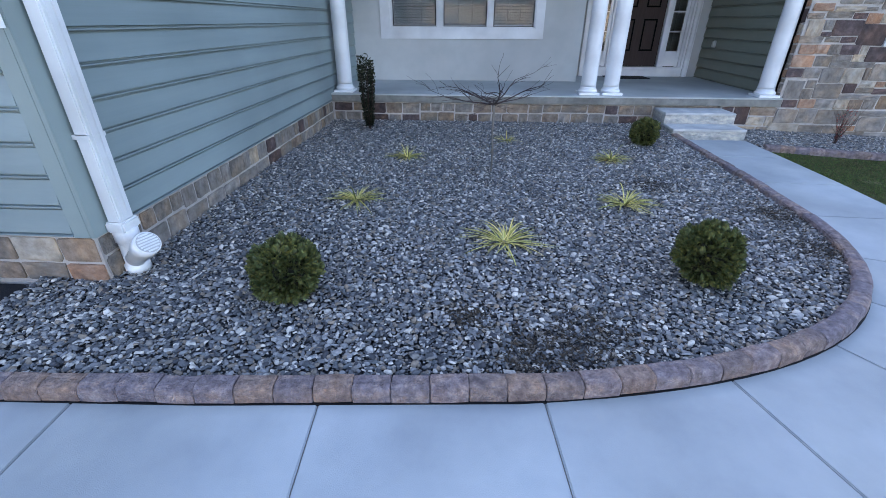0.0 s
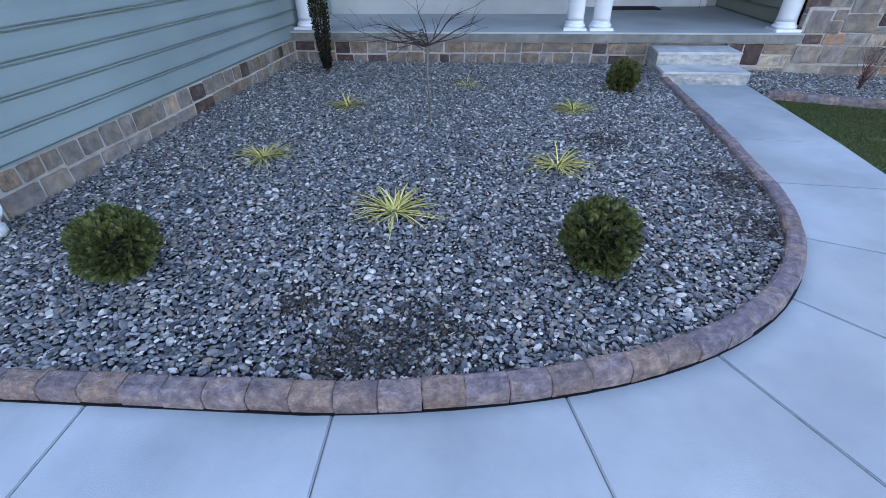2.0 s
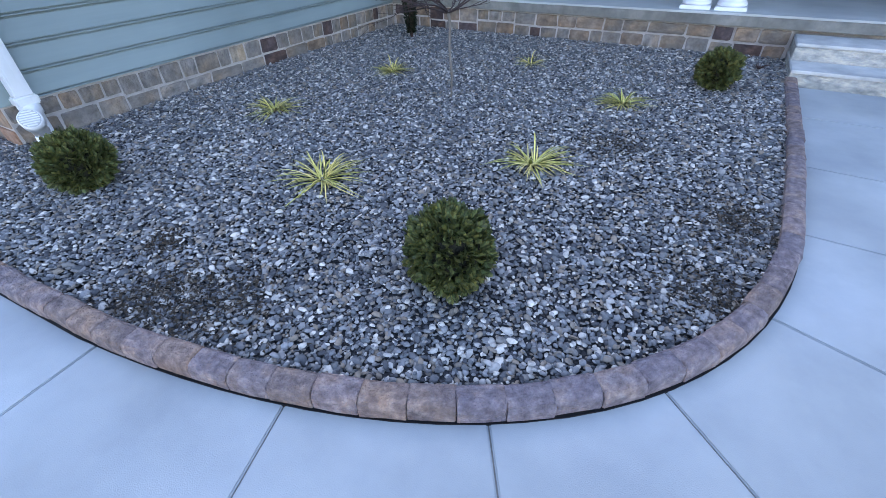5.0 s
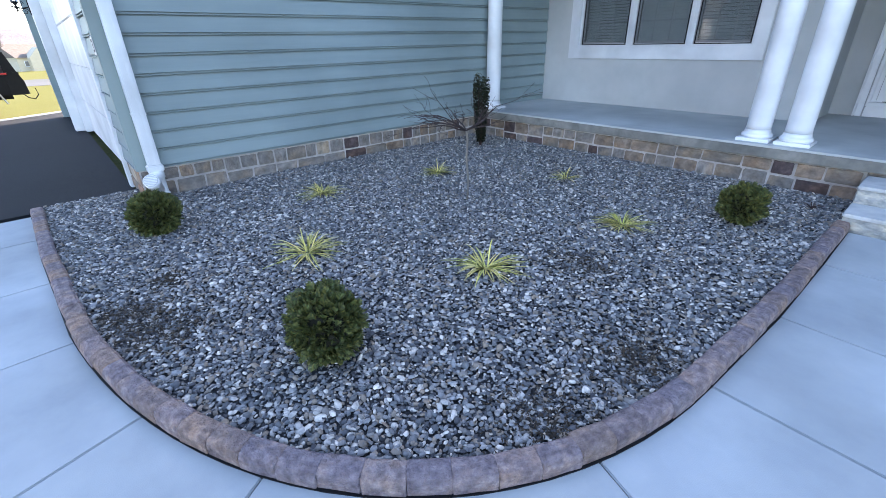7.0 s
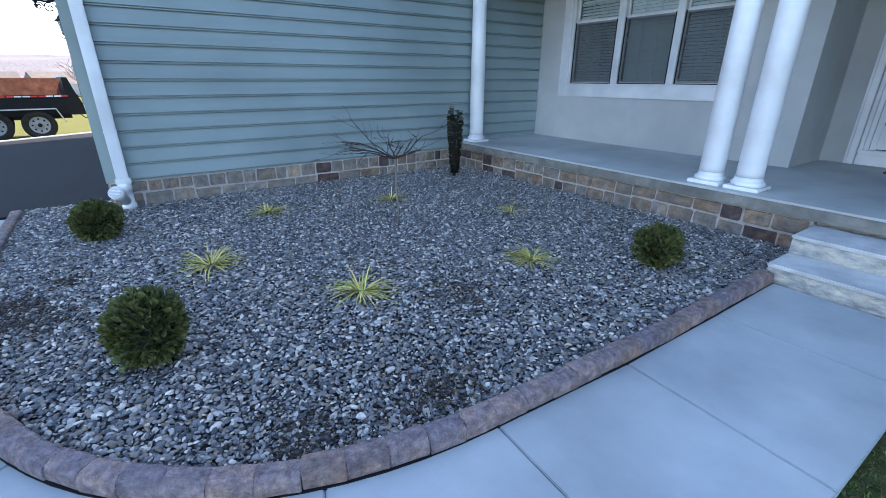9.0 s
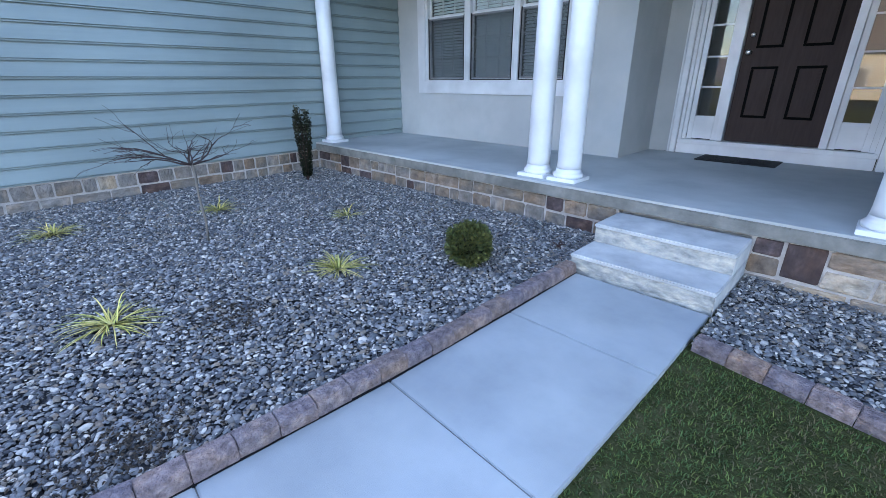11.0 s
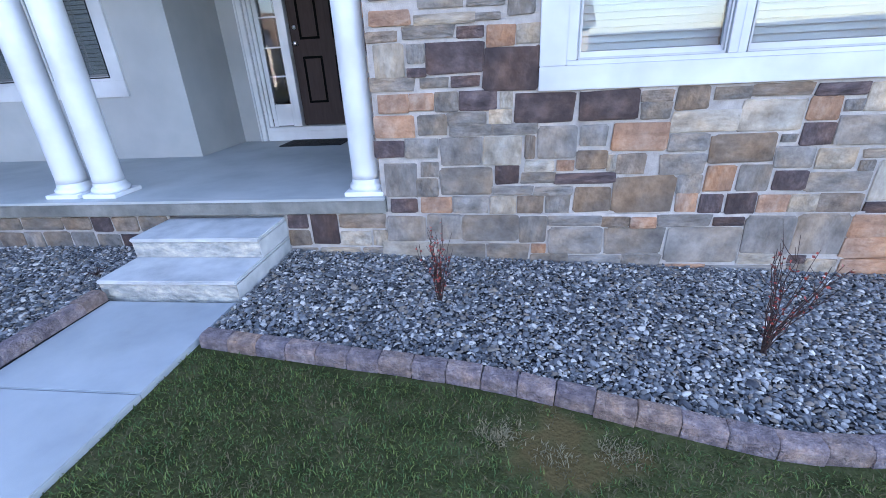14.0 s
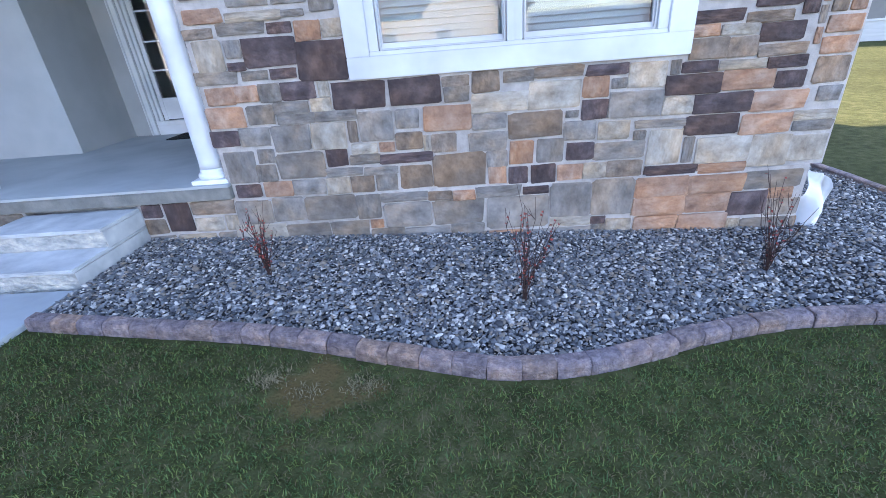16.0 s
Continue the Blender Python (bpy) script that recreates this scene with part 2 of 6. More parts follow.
M["holly"] = mat("dark holly leaves", [(0.008, 0.011, 0.007), (0.016, 0.02, 0.011), (0.035, 0.04, 0.018)], 8, 0.6, 0, by="island", rnd=0.4, spec=0.15)
M["hollytip"] = mat("olive holly tips", [(0.04, 0.045, 0.018), (0.075, 0.075, 0.032)], 8, 0.6, 0, by="island", rnd=0.3)
M["bark"] = mat("grey maple bark", [(0.1, 0.085, 0.075), (0.17, 0.15, 0.13), (0.24, 0.21, 0.19)], 25, 0.85, 0.5, 60, stretch=(1, 1, 0.3))
M["twig"] = mat("dark maple twig", [(0.035, 0.024, 0.024), (0.06, 0.04, 0.038)], 25, 0.8, 0.3, 60)
M["cane"] = mat("barberry canes", [(0.03, 0.017, 0.015), (0.075, 0.038, 0.032)], 20, 0.8, 0.3, 60)
M["redleaf"] = mat("red barberry leaf", [(0.22, 0.03, 0.025), (0.36, 0.07, 0.05)], 20, 0.5, 0, by="island", rnd=0.3)
M["black"] = mat("black metal", [(0.006, 0.006, 0.007), (0.011, 0.011, 0.012)], 10, 0.5, 0.1, 80, spec=0.15)
M["rubber"] = mat("tyre rubber", [(0.015, 0.015, 0.016), (0.035, 0.033, 0.03)], 12, 0.9, 0.3, 80, spec=0.1)
M["rim"] = mat("galvanised rim", [(0.2, 0.21, 0.23), (0.3, 0.31, 0.33)], 8, 0.5, 0.1, 60)
M["street"] = mat("grey street asphalt", [(0.05, 0.052, 0.056), (0.075, 0.078, 0.084)], 2, 0.85, 0.3, 40, big=0.1)
M["rust"] = mat("rust red boards", [(0.2, 0.055, 0.03), (0.32, 0.1, 0.05), (0.42, 0.16, 0.09)], 6, 0.85, 0.4, 30, big=1.5)
M["blue"] = mat("blue sign", [(0.03, 0.16, 0.5), (0.04, 0.2, 0.58)], 3, 0.35, 0, 10)
M["red"] = mat("red reflector", [(0.45, 0.03, 0.03), (0.55, 0.05, 0.04)], 6, 0.4, 0, 10)
M["rubbermat"] = mat("black rubber mat", [(0.01, 0.01, 0.01), (0.022, 0.022, 0.022)], 30, 0.8, 0.9, 120)
# Two copies of one white slat, toned for how each window is lit.
M["blind"] = mat("dimmed white blind slat", [(0.27, 0.33, 0.35), (0.34, 0.4, 0.42)], 3, 0.6, 0, 10, rnd=0.06)
M["blindlit"] = mat("brightened white blind slat", [(0.6, 0.66, 0.68), (0.7, 0.75, 0.77)], 3, 0.6, 0, 10, rnd=0.06)
# Dimness of unlit rooms is put into this grey.
M["room"] = mat("dimmed room backing", [(0.2, 0.19, 0.18), (0.25, 0.24, 0.22)], 1, 0.9, 0, 10)
M["glass"] = glass_mat()
M["screen"] = screen_mat()
M["roof"] = mat("charcoal shingle", [(0.05, 0.05, 0.052), (0.085, 0.083, 0.08), (0.12, 0.115, 0.11)], 5, 0.92, 0.6, 30, big=0.5)
M["farwall"] = mat("cream house siding", [(0.5, 0.44, 0.33), (0.58, 0.52, 0.4)], 1.5, 0.8, 0.1, 10, stretch=(1, 1, 8))
M["farwall2"] = mat("pale grey house siding", [(0.5, 0.49, 0.46), (0.6, 0.58, 0.55)], 1.5, 0.8, 0.1, 10, stretch=(1, 1, 8))
M["farroof"] = mat("brown shingle", [(0.12, 0.1, 0.085), (0.2, 0.165, 0.14)], 2, 0.9, 0.4, 12)
M["wood"] = mat("weathered bark", [(0.09, 0.075, 0.06), (0.17, 0.145, 0.12)], 12, 0.9, 0.5, 30)
# Distance haze is put into this pinkish grey base colour.
M["hill"] = mat("hazy winter woods", [(0.12, 0.1, 0.105), (0.16, 0.14, 0.145), (0.2, 0.18, 0.18)], 0.02, 0.95, 0.5, 0.3, big=0.006, dist=2)
M["plastic"] = mat("white plastic sheet", [(0.72, 0.75, 0.78), (0.84, 0.85, 0.86)], 5, 0.4, 0.3, 30)
M["outlet"] = mat("grey outlet cover", [(0.4, 0.41, 0.4), (0.5, 0.5, 0.49)], 8, 0.5, 0.1, 60)


def ground_mat():
    """Turf with earth showing through, a bare patch beside the small bed, drier lawn beyond the drive with sunlit
    yellow painted in.
    """
    m = mat("turf", [(0.036, 0.042, 0.016), (0.06, 0.066, 0.025), (0.095, 0.093, 0.042)], 9, 0.9, 0.8, 60, big=0.35, dist=0.02, spec=0.03)
    n, k = m.node_tree.nodes, m.node_tree.links
    b = n["Principled BSDF"]
    col = b.inputs["Base Color"].links[0].from_socket
    tc, nz, vm, ad, ln, mr, mx = (n.new(s) for s in ("ShaderNodeTexCoord", "ShaderNodeTexNoise", "ShaderNodeVectorMath", "ShaderNodeVectorMath", "ShaderNodeVectorMath", "ShaderNodeMapRange", "ShaderNodeMix"))
    nz.inputs["Scale"].default_value = 5
    vm.operation, ad.operation, ln.operation = "SCALE", "ADD", "DISTANCE"
    vm.inputs["Scale"].default_value = 0.7
    k.new(tc.outputs["Object"], nz.inputs["Vector"])
    k.new(nz.outputs["Color"], vm.inputs[0])
    k.new(tc.outputs["Object"], ad.inputs[0])
    k.new(vm.outputs[0], ad.inputs[1])
    k.new(ad.outputs[0], ln.inputs[0])
    ln.inputs[1].default_value = (PATCH[0] + 0.35, PATCH[1] + 0.35, 0.23)
    mr.inputs[1].default_value, mr.inputs[2].default_value, mr.inputs[3].default_value, mr.inputs[4].default_value = 0.15, 0.3, 0.85, 0
    k.new(ln.outputs["Value"], mr.inputs[0])
    mx.data_type = "RGBA"
    k.new(mr.outputs[0], mx.inputs[0])
    k.new(col, mx.inputs[6])
    mx.inputs[7].default_value = (0.125, 0.086, 0.036, 1)
    # Beyond the drive the sunlit look is mixed in as yellow.
    sp, fx, fy = n.new("ShaderNodeSeparateXYZ"), n.new("ShaderNodeMapRange"), n.new("ShaderNodeMix")
    k.new(ad.outputs[0], sp.inputs[0])
    k.new(sp.outputs[0], fx.inputs[0])
    fx.inputs[1].default_value, fx.inputs[2].default_value, fx.inputs[3].default_value, fx.inputs[4].default_value = -9.5, -8.6, 0.75, 0
    fy.data_type = "RGBA"
    k.new(fx.outputs[0], fy.inputs[0])
    k.new(mx.outputs[2], fy.inputs[6])
    fy.inputs[7].default_value = (0.15, 0.145, 0.045, 1)
    k.new(fy.outputs[2], b.inputs["Base Color"])
    return m


PATCH = (7.52, -1.67)
M["turf"] = ground_mat()

# ---- mesh helpers ----
def part(name, bm, material, parent=None, label="", smooth=False):
    me = bpy.data.meshes.new(name)
    bm.to_mesh(me)
    bm.free()
    me.materials.append(M[material] if isinstance(material, str) else material)
    if smooth:
        me.polygons.foreach_set("use_smooth", [True] * len(me.polygons))
    ob = new(name, me)
    ob.parent = parent
    if label:
        ob["label"] = label
    return ob


def empty(name, place, label, category, group="", kind=""):
    ob = new(name)
    ob.empty_display_size = 0.1
    ob.location = place
    return tagged(ob, label, category, group, kind)


def box(bm, x0, x1, y0, y1, z0, z1, bevel=0.0, m=None):
    vs = bmesh.ops.create_cube(bm, size=1)["verts"]
    mm = Matrix.LocRotScale(((x0 + x1) / 2, (y0 + y1) / 2, (z0 + z1) / 2), None, (x1 - x0, y1 - y0, z1 - z0))
    bmesh.ops.transform(bm, matrix=(m @ mm) if m is not None else mm, verts=vs)
    if bevel:
        bmesh.ops.bevel(bm, geom=list({e for v in vs for e in v.link_edges}), offset=bevel, segments=2, affect="EDGES")
    return bm


def boxed(x0, x1, y0, y1, z0, z1, bevel=0.0):
    return box(bmesh.new(), x0, x1, y0, y1, z0, z1, bevel)


def lathe(bm, rings, seg=24, m=None, caps=True):
    """Turned body: rings of (radius, z), closed at both ends."""
    m = m or Matrix()
    rows = [[bm.verts.new(m @ Vector((r * math.cos(2 * math.pi * i / seg), r * math.sin(2 * math.pi * i / seg), z))) for i in range(seg)] for r, z in rings]
    for a, b in zip(rows, rows[1:]):
        for i in range(seg):
            bm.faces.new((a[i], a[(i + 1) % seg], b[(i + 1) % seg], b[i]))
    if caps:
        bm.faces.new(rows[0][::-1])
        bm.faces.new(rows[-1])
    return bm


def tube(bm, pts, radii, seg=6):
    """Tapered tube along points."""
    rows = []
    for i, p in enumerate(pts):
        d = (Vector(pts[min(i + 1, len(pts) - 1)]) - Vector(pts[max(i - 1, 0)])).normalized()
        q = d.to_track_quat("Z", "Y")
        rows.append([bm.verts.new(Vector(p) + q @ Vector((radii[i] * math.cos(2 * math.pi * j / seg), radii[i] * math.sin(2 * math.pi * j / seg), 0))) for j in range(seg)])
    for a, b in zip(rows, rows[1:]):
        for j in range(seg):
            bm.faces.new((a[j], a[(j + 1) % seg], b[(j + 1) % seg], b[j]))
    bm.faces.new(rows[0][::-1])
    bm.faces.new(rows[-1])
    return bm


def profile(bm, pts, axis, a, b):
    """Extrudes a closed outline from a to b along 'x' or 'y'; the outline is in (other axis, z)."""
    put = (lambda u, z, s: (s, u, z)) if axis == "x" else (lambda u, z, s: (u, s, z))
    ra, rb = [bm.verts.new(put(u, z, a)) for u, z in pts], [bm.verts.new(put(u, z, b)) for u, z in pts]
    for i in range(len(pts)):
        j = (i + 1) % len(pts)
        bm.faces.new((ra[i], ra[j], rb[j], rb[i]))
    bm.faces.new(ra[::-1])
    bm.faces.new(rb)
    bmesh.ops.recalc_face_normals(bm, faces=bm.faces)
    return bm


def raw_mesh(name, verts, faces, material, smooth=True):
    """One mesh from arrays: verts (n, 3), faces (m, 3 or 4)."""
    me = bpy.data.meshes.new(name)
    v, f = np.asarray(verts, np.float32), np.asarray(faces, np.int32)
    me.vertices.add(len(v))
    me.vertices.foreach_set("co", v.ravel())
    me.loops.add(f.size)
    me.loops.foreach_set("vertex_index", f.ravel())
    me.polygons.add(len(f))
    me.polygons.foreach_set("loop_start", np.arange(0, f.size, f.shape[1], dtype=np.int32))
    me.update(calc_edges=True)
    me.polygons.foreach_set("use_smooth", np.full(len(f), smooth))
    me.materials.append(M[material])
    return me


def catmull(pts, per=12):
    p = [Vector(q) for q in pts]
    p = [2 * p[0] - p[1]] + p + [2 * p[-1] - p[-2]]
    out = []
    for i in range(1, len(p) - 2):
        for s in range(per):
            t = s / per
            out.append(0.5 * ((2 * p[i]) + (p[i + 1] - p[i - 1]) * t + (2 * p[i - 1] - 5 * p[i] + 4 * p[i + 1] - p[i + 2]) * t * t + (3 * p[i] - p[i - 1] - 3 * p[i + 1] + p[i + 2]) * t ** 3))
    out.append(p[-2])
    return out


def along(line, step):
    """Points and unit directions at even steps along a polyline."""
    acc = [0.0]
    for a, b in zip(line, line[1:]):
        acc.append(acc[-1] + (b - a).length)
    n = max(1, round(acc[-1] / step))
    out = []
    for i in range(n + 1):
        s = acc[-1] * i / n
        j = min(max(k for k in range(len(acc)) if acc[k] <= s + 1e-9), len(line) - 2)
        d = line[j + 1] - line[j]
        out.append((line[j] + d * ((s - acc[j]) / max(d.length, 1e-9)), d.normalized()))
    return out


def offset(line, d):
    """A polyline shifted to its right by d."""
    out = []
    for i, p in enumerate(line):
        t = (line[min(i + 1, len(line) - 1)] - line[max(i - 1, 0)]).normalized()
        out.append(p + Vector((t.y, -t.x)) * d)
    return out


def inside(px, py, poly):
    ok = np.zeros(len(px), bool)
    for (x0, y0), (x1, y1) in zip(poly, poly[1:] + poly[:1]):
        if y0 != y1:
            ok ^= ((y0 > py) != (y1 > py)) & (px < (x1 - x0) * (py - y0) / (y1 - y0) + x0)
    return ok


def gz(x):
    """Height of the lawn: level by the walk, falling away to the east."""
    return np.interp(x, [5.6, 8.3, 11.0, 14.5], [-0.03, -0.15, -0.27, -0.38])


# ---- plan ----
PORCH, SLAB, BASE = 0.42, 0.10, 0.315          # porch top, slab edge, top of stone base
CORNER_Y, STUCCO_Y, ENTRY_Y = -4.66, 1.70, 2.65
WALL_X0, WALL_X1 = 6.49, 10.95
EDGE = [Vector(p) for p in ((-0.28, -5.555), (1.0, -5.51), (2.3, -5.425))]
P0, C1, C2, P3 = Vector((2.3, -5.425)), Vector((3.8, -5.25)), Vector((4.68, -4.7)), Vector((4.75, -3.35))
EDGE += [P0 * (1 - t) ** 3 + C1 * 3 * t * (1 - t) ** 2 + C2 * 3 * t * t * (1 - t) + P3 * t ** 3 for t in (i / 24 for i in range(1, 25))]
EDGE += [Vector((4.80, -2.5)), Vector((4.817, -1.6)), Vector((4.822, -0.80))]
LAWN_EDGE = catmull([(5.71, -1.23), (6.4, -1.31), (7.2, -1.40), (7.85, -1.56), (8.43, -1.68), (8.95, -1.62), (9.5, -1.43), (10.05, -1.31), (10.8, -1.26), (11.6, -1.05), (12.15, -0.3), (12.25, 1.2), (12.2, 4.0), (12.2, 9.0)], 8)
BED = [(-0.4, -5.45)] + [tuple(p) for p in offset(EDGE, -0.05)] + [(4.77, 0.0), (0.0, 0.0), (0.0, CORNER_Y), (-0.42, CORNER_Y)]
BED2 = [(5.71, -1.2)] + [tuple(p) for p in offset(LAWN_EDGE, -0.05)] + [(10.9, 9.0), (10.9, 0.0), (5.71, 0.0)]

# ---- ground, drive, walk ----
gx = np.array([-3000, -140, -10.4, -8.6, 5.6, 8.3, 11.0, 14.5, 60, 3000.0])
gh = np.array([-4.0, -3.0, -0.2, -0.05, -0.03, -0.15, -0.27, -0.38, -0.5, -0.5])
gy = np.array([-3000.0, -40, 40, 3000])
gv = [(x, y, z) for y in gy for x, z in zip(gx, gh)]
gf = [(j * 10 + i, j * 10 + i + 1, (j + 1) * 10 + i + 1, (j + 1) * 10 + i) for j in range(3) for i in range(9)]
tagged(new("ground", raw_mesh("ground", gv, gf, "turf", False)), "short winter lawn with thin brown spots", "lawn", kind="structure")
bm = bmesh.new()
f = bm.faces.new([bm.verts.new((x, y, -0.12)) for x, y in ((-0.40, CORNER_Y - 0.03), (-0.40, -14.0), (-3.2, -14.0), (-9.75, CORNER_Y - 0.03))])
up = bmesh.ops.extrude_face_region(bm, geom=[f])
for v in up["geom"]:
    if isinstance(v, bmesh.types.BMVert):
        v.co.z = -0.004
bmesh.ops.recalc_face_normals(bm, faces=bm.faces)
drive = part("driveway", bm, "asphalt")
tagged(drive, "freshly sealed black asphalt driveway", "driveway", kind="structure")
tagged(part("road", boxed(-80, 60, -26.0, -19.0, -0.6, -0.03), "asphalt"), "grey asphalt street beyond the lawn", "road", kind="structure")
slope = (0.2 - 3.0) / (140 - 10.4)
tagged(part("lane", profile(bmesh.new(), [(-57, -0.2 + slope * 46.6 + 0.012), (-37, -0.2 + slope * 26.6 + 0.012), (-37, -1.6), (-57, -2.0)], "y", -60, 40), "street"), "grey asphalt lane across the far lawns", "road", kind="structure")
tagged(part("kerb", box(bmesh.new(), -0.08, 0.08, -5.2, 2.6, -0.2, 0.01, 0.01, pose(-8.72, -6.42, 0, 0, 0, 35.0)), "concrete"), "pale concrete strip along the driveway", "kerb", kind="structure")

pavement = empty("pavement", (0, 0, 0), "pale broom-finished concrete garden walk with tooled joints", "walkway", kind="structure")
part("bedding", boxed(-0.36, -0.28, -6.4, -5.5, -0.12, -0.02), "gravelshade", pavement)
JOINTS = [0.755, 1.76, 2.685, 3.535, 4.215, 4.825, 5.455, 6.17, 7.0, 7.91]
acc = [0.0]
for a, b in zip(EDGE, EDGE[1:]):
    acc.append(acc[-1] + (b - a).length)


def on_edge(s):
    j = min(max(k for k in range(len(acc)) if acc[k] <= s + 1e-9), len(EDGE) - 2)
    d = (EDGE[j + 1] - EDGE[j])
    p = EDGE[j] + d * ((s - acc[j]) / d.length)
    a, b = EDGE[max(j - 1, 0)], EDGE[min(j + 2, len(EDGE) - 1)]
    t = (b - a).normalized() if 2 <= j < len(EDGE) - 4 else d.normalized()
    return p, Vector((t.y, -t.x))


def walk_slab(s0, s1):
    """One concrete flag of the walk between two joints, with eased edges."""
    n = max(2, int((s1 - s0) / 0.12))
    bm, g = bmesh.new(), 0.0025
    rows = []
    for i in range(n + 1):
        p, out = on_edge(s0 + (s1 - s0) * i / n)
        if i in (0, n):
            p = p + Vector((-out.y, out.x)) * (g if i == 0 else -g)
        rows.append([p - out * 0.03, p + out * 0.868])
    e = 0.005
    top = [bm.verts.new((*r[0], 0)) for r in rows] + [bm.verts.new((*r[1], 0)) for r in rows[::-1]]
    f = bm.faces.new(top)
    if f.normal.z < 0 or f.calc_area() and (bm.normal_update() or f.normal.z < 0):
        f.normal_flip()
    low = bmesh.ops.extrude_face_region(bm, geom=[f])
    vs = [v for v in low["geom"] if isinstance(v, bmesh.types.BMVert)]
    for v in vs:
        v.co.z = 0.0
    for v in top:
        v.co.z = -0.1
    topf = [q for q in bm.faces if all(v in vs for v in q.verts)]
    bmesh.ops.recalc_face_normals(bm, faces=bm.faces)
    bmesh.ops.bevel(bm, geom=[ed for q in topf for ed in q.edges], offset=e, segments=2, affect="EDGES")
    return bm


cuts = [0.0] + JOINTS + [acc[-1]]
for s0, s1 in zip(cuts, cuts[1:]):
    part("concrete_slab", walk_slab(s0, s1), "concrete", pavement)
bmj = bmesh.new()
bm_low = [Vector((*p, -0.008)) for p in EDGE]
far = [Vector((*p, -0.008)) for p in offset(EDGE, 0.86)]
va, vb = [bmj.verts.new(p) for p in bm_low], [bmj.verts.new(p) for p in far]
for i in range(len(va) - 1):
    bmj.faces.new((va[i], vb[i], vb[i + 1], va[i + 1]))
part("joint_bed", bmj, "porchedge", pavement)

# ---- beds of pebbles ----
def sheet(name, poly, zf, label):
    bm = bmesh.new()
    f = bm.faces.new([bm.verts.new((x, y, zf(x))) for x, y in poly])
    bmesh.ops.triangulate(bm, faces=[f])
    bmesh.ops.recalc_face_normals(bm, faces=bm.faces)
    ob = part(name, bm, "gravelshade")
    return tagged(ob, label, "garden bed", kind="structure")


# Sheets under the pebbles; shade of the gaps is in their colour.
sheet("bed_soil", BED, lambda x: 0.018, "dark sheet coloured as shaded deeper pebbles")
sheet("bed_soil", BED2, lambda x: float(gz(x)) + 0.018, "dark sheet coloured as shaded deeper pebbles")


LITTER = ((2.65, -5.05, 0.26), (2.38, -5.16, 0.2), (2.08, -4.9, 0.12), (4.47, -3.46, 0.26), (4.42, -4.05, 0.2), (3.75, -2.82, 0.22))


def pebbles(poly, cell, zf, seed, fine, pick):
    rg = np.random.default_rng(seed)
    xs, ys = [p[0] for p in poly], [p[1] for p in poly]
    gxx, gyy = np.meshgrid(np.arange(min(xs), max(xs), cell), np.arange(min(ys), max(ys), cell))
    px = (gxx + rg.uniform(-0.5, 0.5, gxx.shape) * cell).ravel()
    py = (gyy + rg.uniform(-0.5, 0.5, gyy.shape) * cell).ravel()
    ok = inside(px, py, poly)
    px, py = px[ok], py[ok]
    ok = pick(px, py)
    px, py = px[ok], py[ok]
    n = len(px)
    seg, lat = (7 if fine else 6), ((1.0, -0.25), (0.78, 0.72))
    unit = [(r * math.cos(2 * math.pi * (i + 0.5 * (j % 2)) / seg), r * math.sin(2 * math.pi * (i + 0.5 * (j % 2)) / seg), h) for j, (r, h) in enumerate(lat) for i in range(seg)] + [(0, 0, 0.95)]
    u = np.array(unit)
    fs = []
    for i in range(seg):
        j = (i + 1) % seg
        fs.append((len(unit) - 1, (len(lat) - 1) * seg + i, (len(lat) - 1) * seg + j))
        for r in range(len(lat) - 1):
            a, b, c, d = r * seg + i, r * seg + j, (r + 1) * seg + i, (r + 1) * seg + j
            fs += [(a, b, c), (b, d, c)]
    f = np.array(fs)
    size = rg.gamma(7.0, 0.0095 / 7.0, n).clip(0.0055, 0.0205)
    sc = np.stack([size * rg.uniform(1.0, 1.5, n), size * rg.uniform(0.7, 1.05, n), size * rg.uniform(0.36, 0.62, n)], 1)
    v = u[None] * (1 + rg.normal(0, 0.11, (n, len(u), 1))) * sc[:, None]
    yaw, tx, ty = rg.uniform(0, 2 * np.pi, n), rg.normal(0, 0.33, n), rg.normal(0, 0.33, n)
    c, s = np.cos(ty), np.sin(ty)
    v = np.stack([v[..., 0] * c[:, None] + v[..., 2] * s[:, None], v[..., 1], -v[..., 0] * s[:, None] + v[..., 2] * c[:, None]], -1)
    c, s = np.cos(tx), np.sin(tx)
    v = np.stack([v[..., 0], v[..., 1] * c[:, None] - v[..., 2] * s[:, None], v[..., 1] * s[:, None] + v[..., 2] * c[:, None]], -1)
    c, s = np.cos(yaw), np.sin(yaw)
    v = np.stack([v[..., 0] * c[:, None] - v[..., 1] * s[:, None], v[..., 0] * s[:, None] + v[..., 1] * c[:, None], v[..., 2]], -1)
    hump = 0.01 * np.sin(px * 2.1 + 0.5) * np.sin(py * 1.7)
    z = zf(px) + hump + 0.024 + rg.uniform(0, 0.022, n)
    for cx, cy, cr in LITTER:
        z = z - 0.009 * np.exp(-((px - cx) ** 2 + (py - cy) ** 2) / cr ** 2)
    v += np.stack([px, py, z], 1)[:, None]
    f = (f[None] + (np.arange(n) * len(u))[:, None, None]).reshape(-1, 3)
    return raw_mesh("pebbles", v.reshape(-1, 3), f, "pebble")


def near_walk(px, py):
    """The outer band of the large bed, beside the walk."""
    return (py < -4.6) | (px > 4.4)


tagged(new("pebbles", pebbles(BED, 0.0154, lambda x: 0 * x, 3, True, near_walk)), "mixed grey rounded river pebbles along the rim of the large bed", "pebbles", kind="stuff")
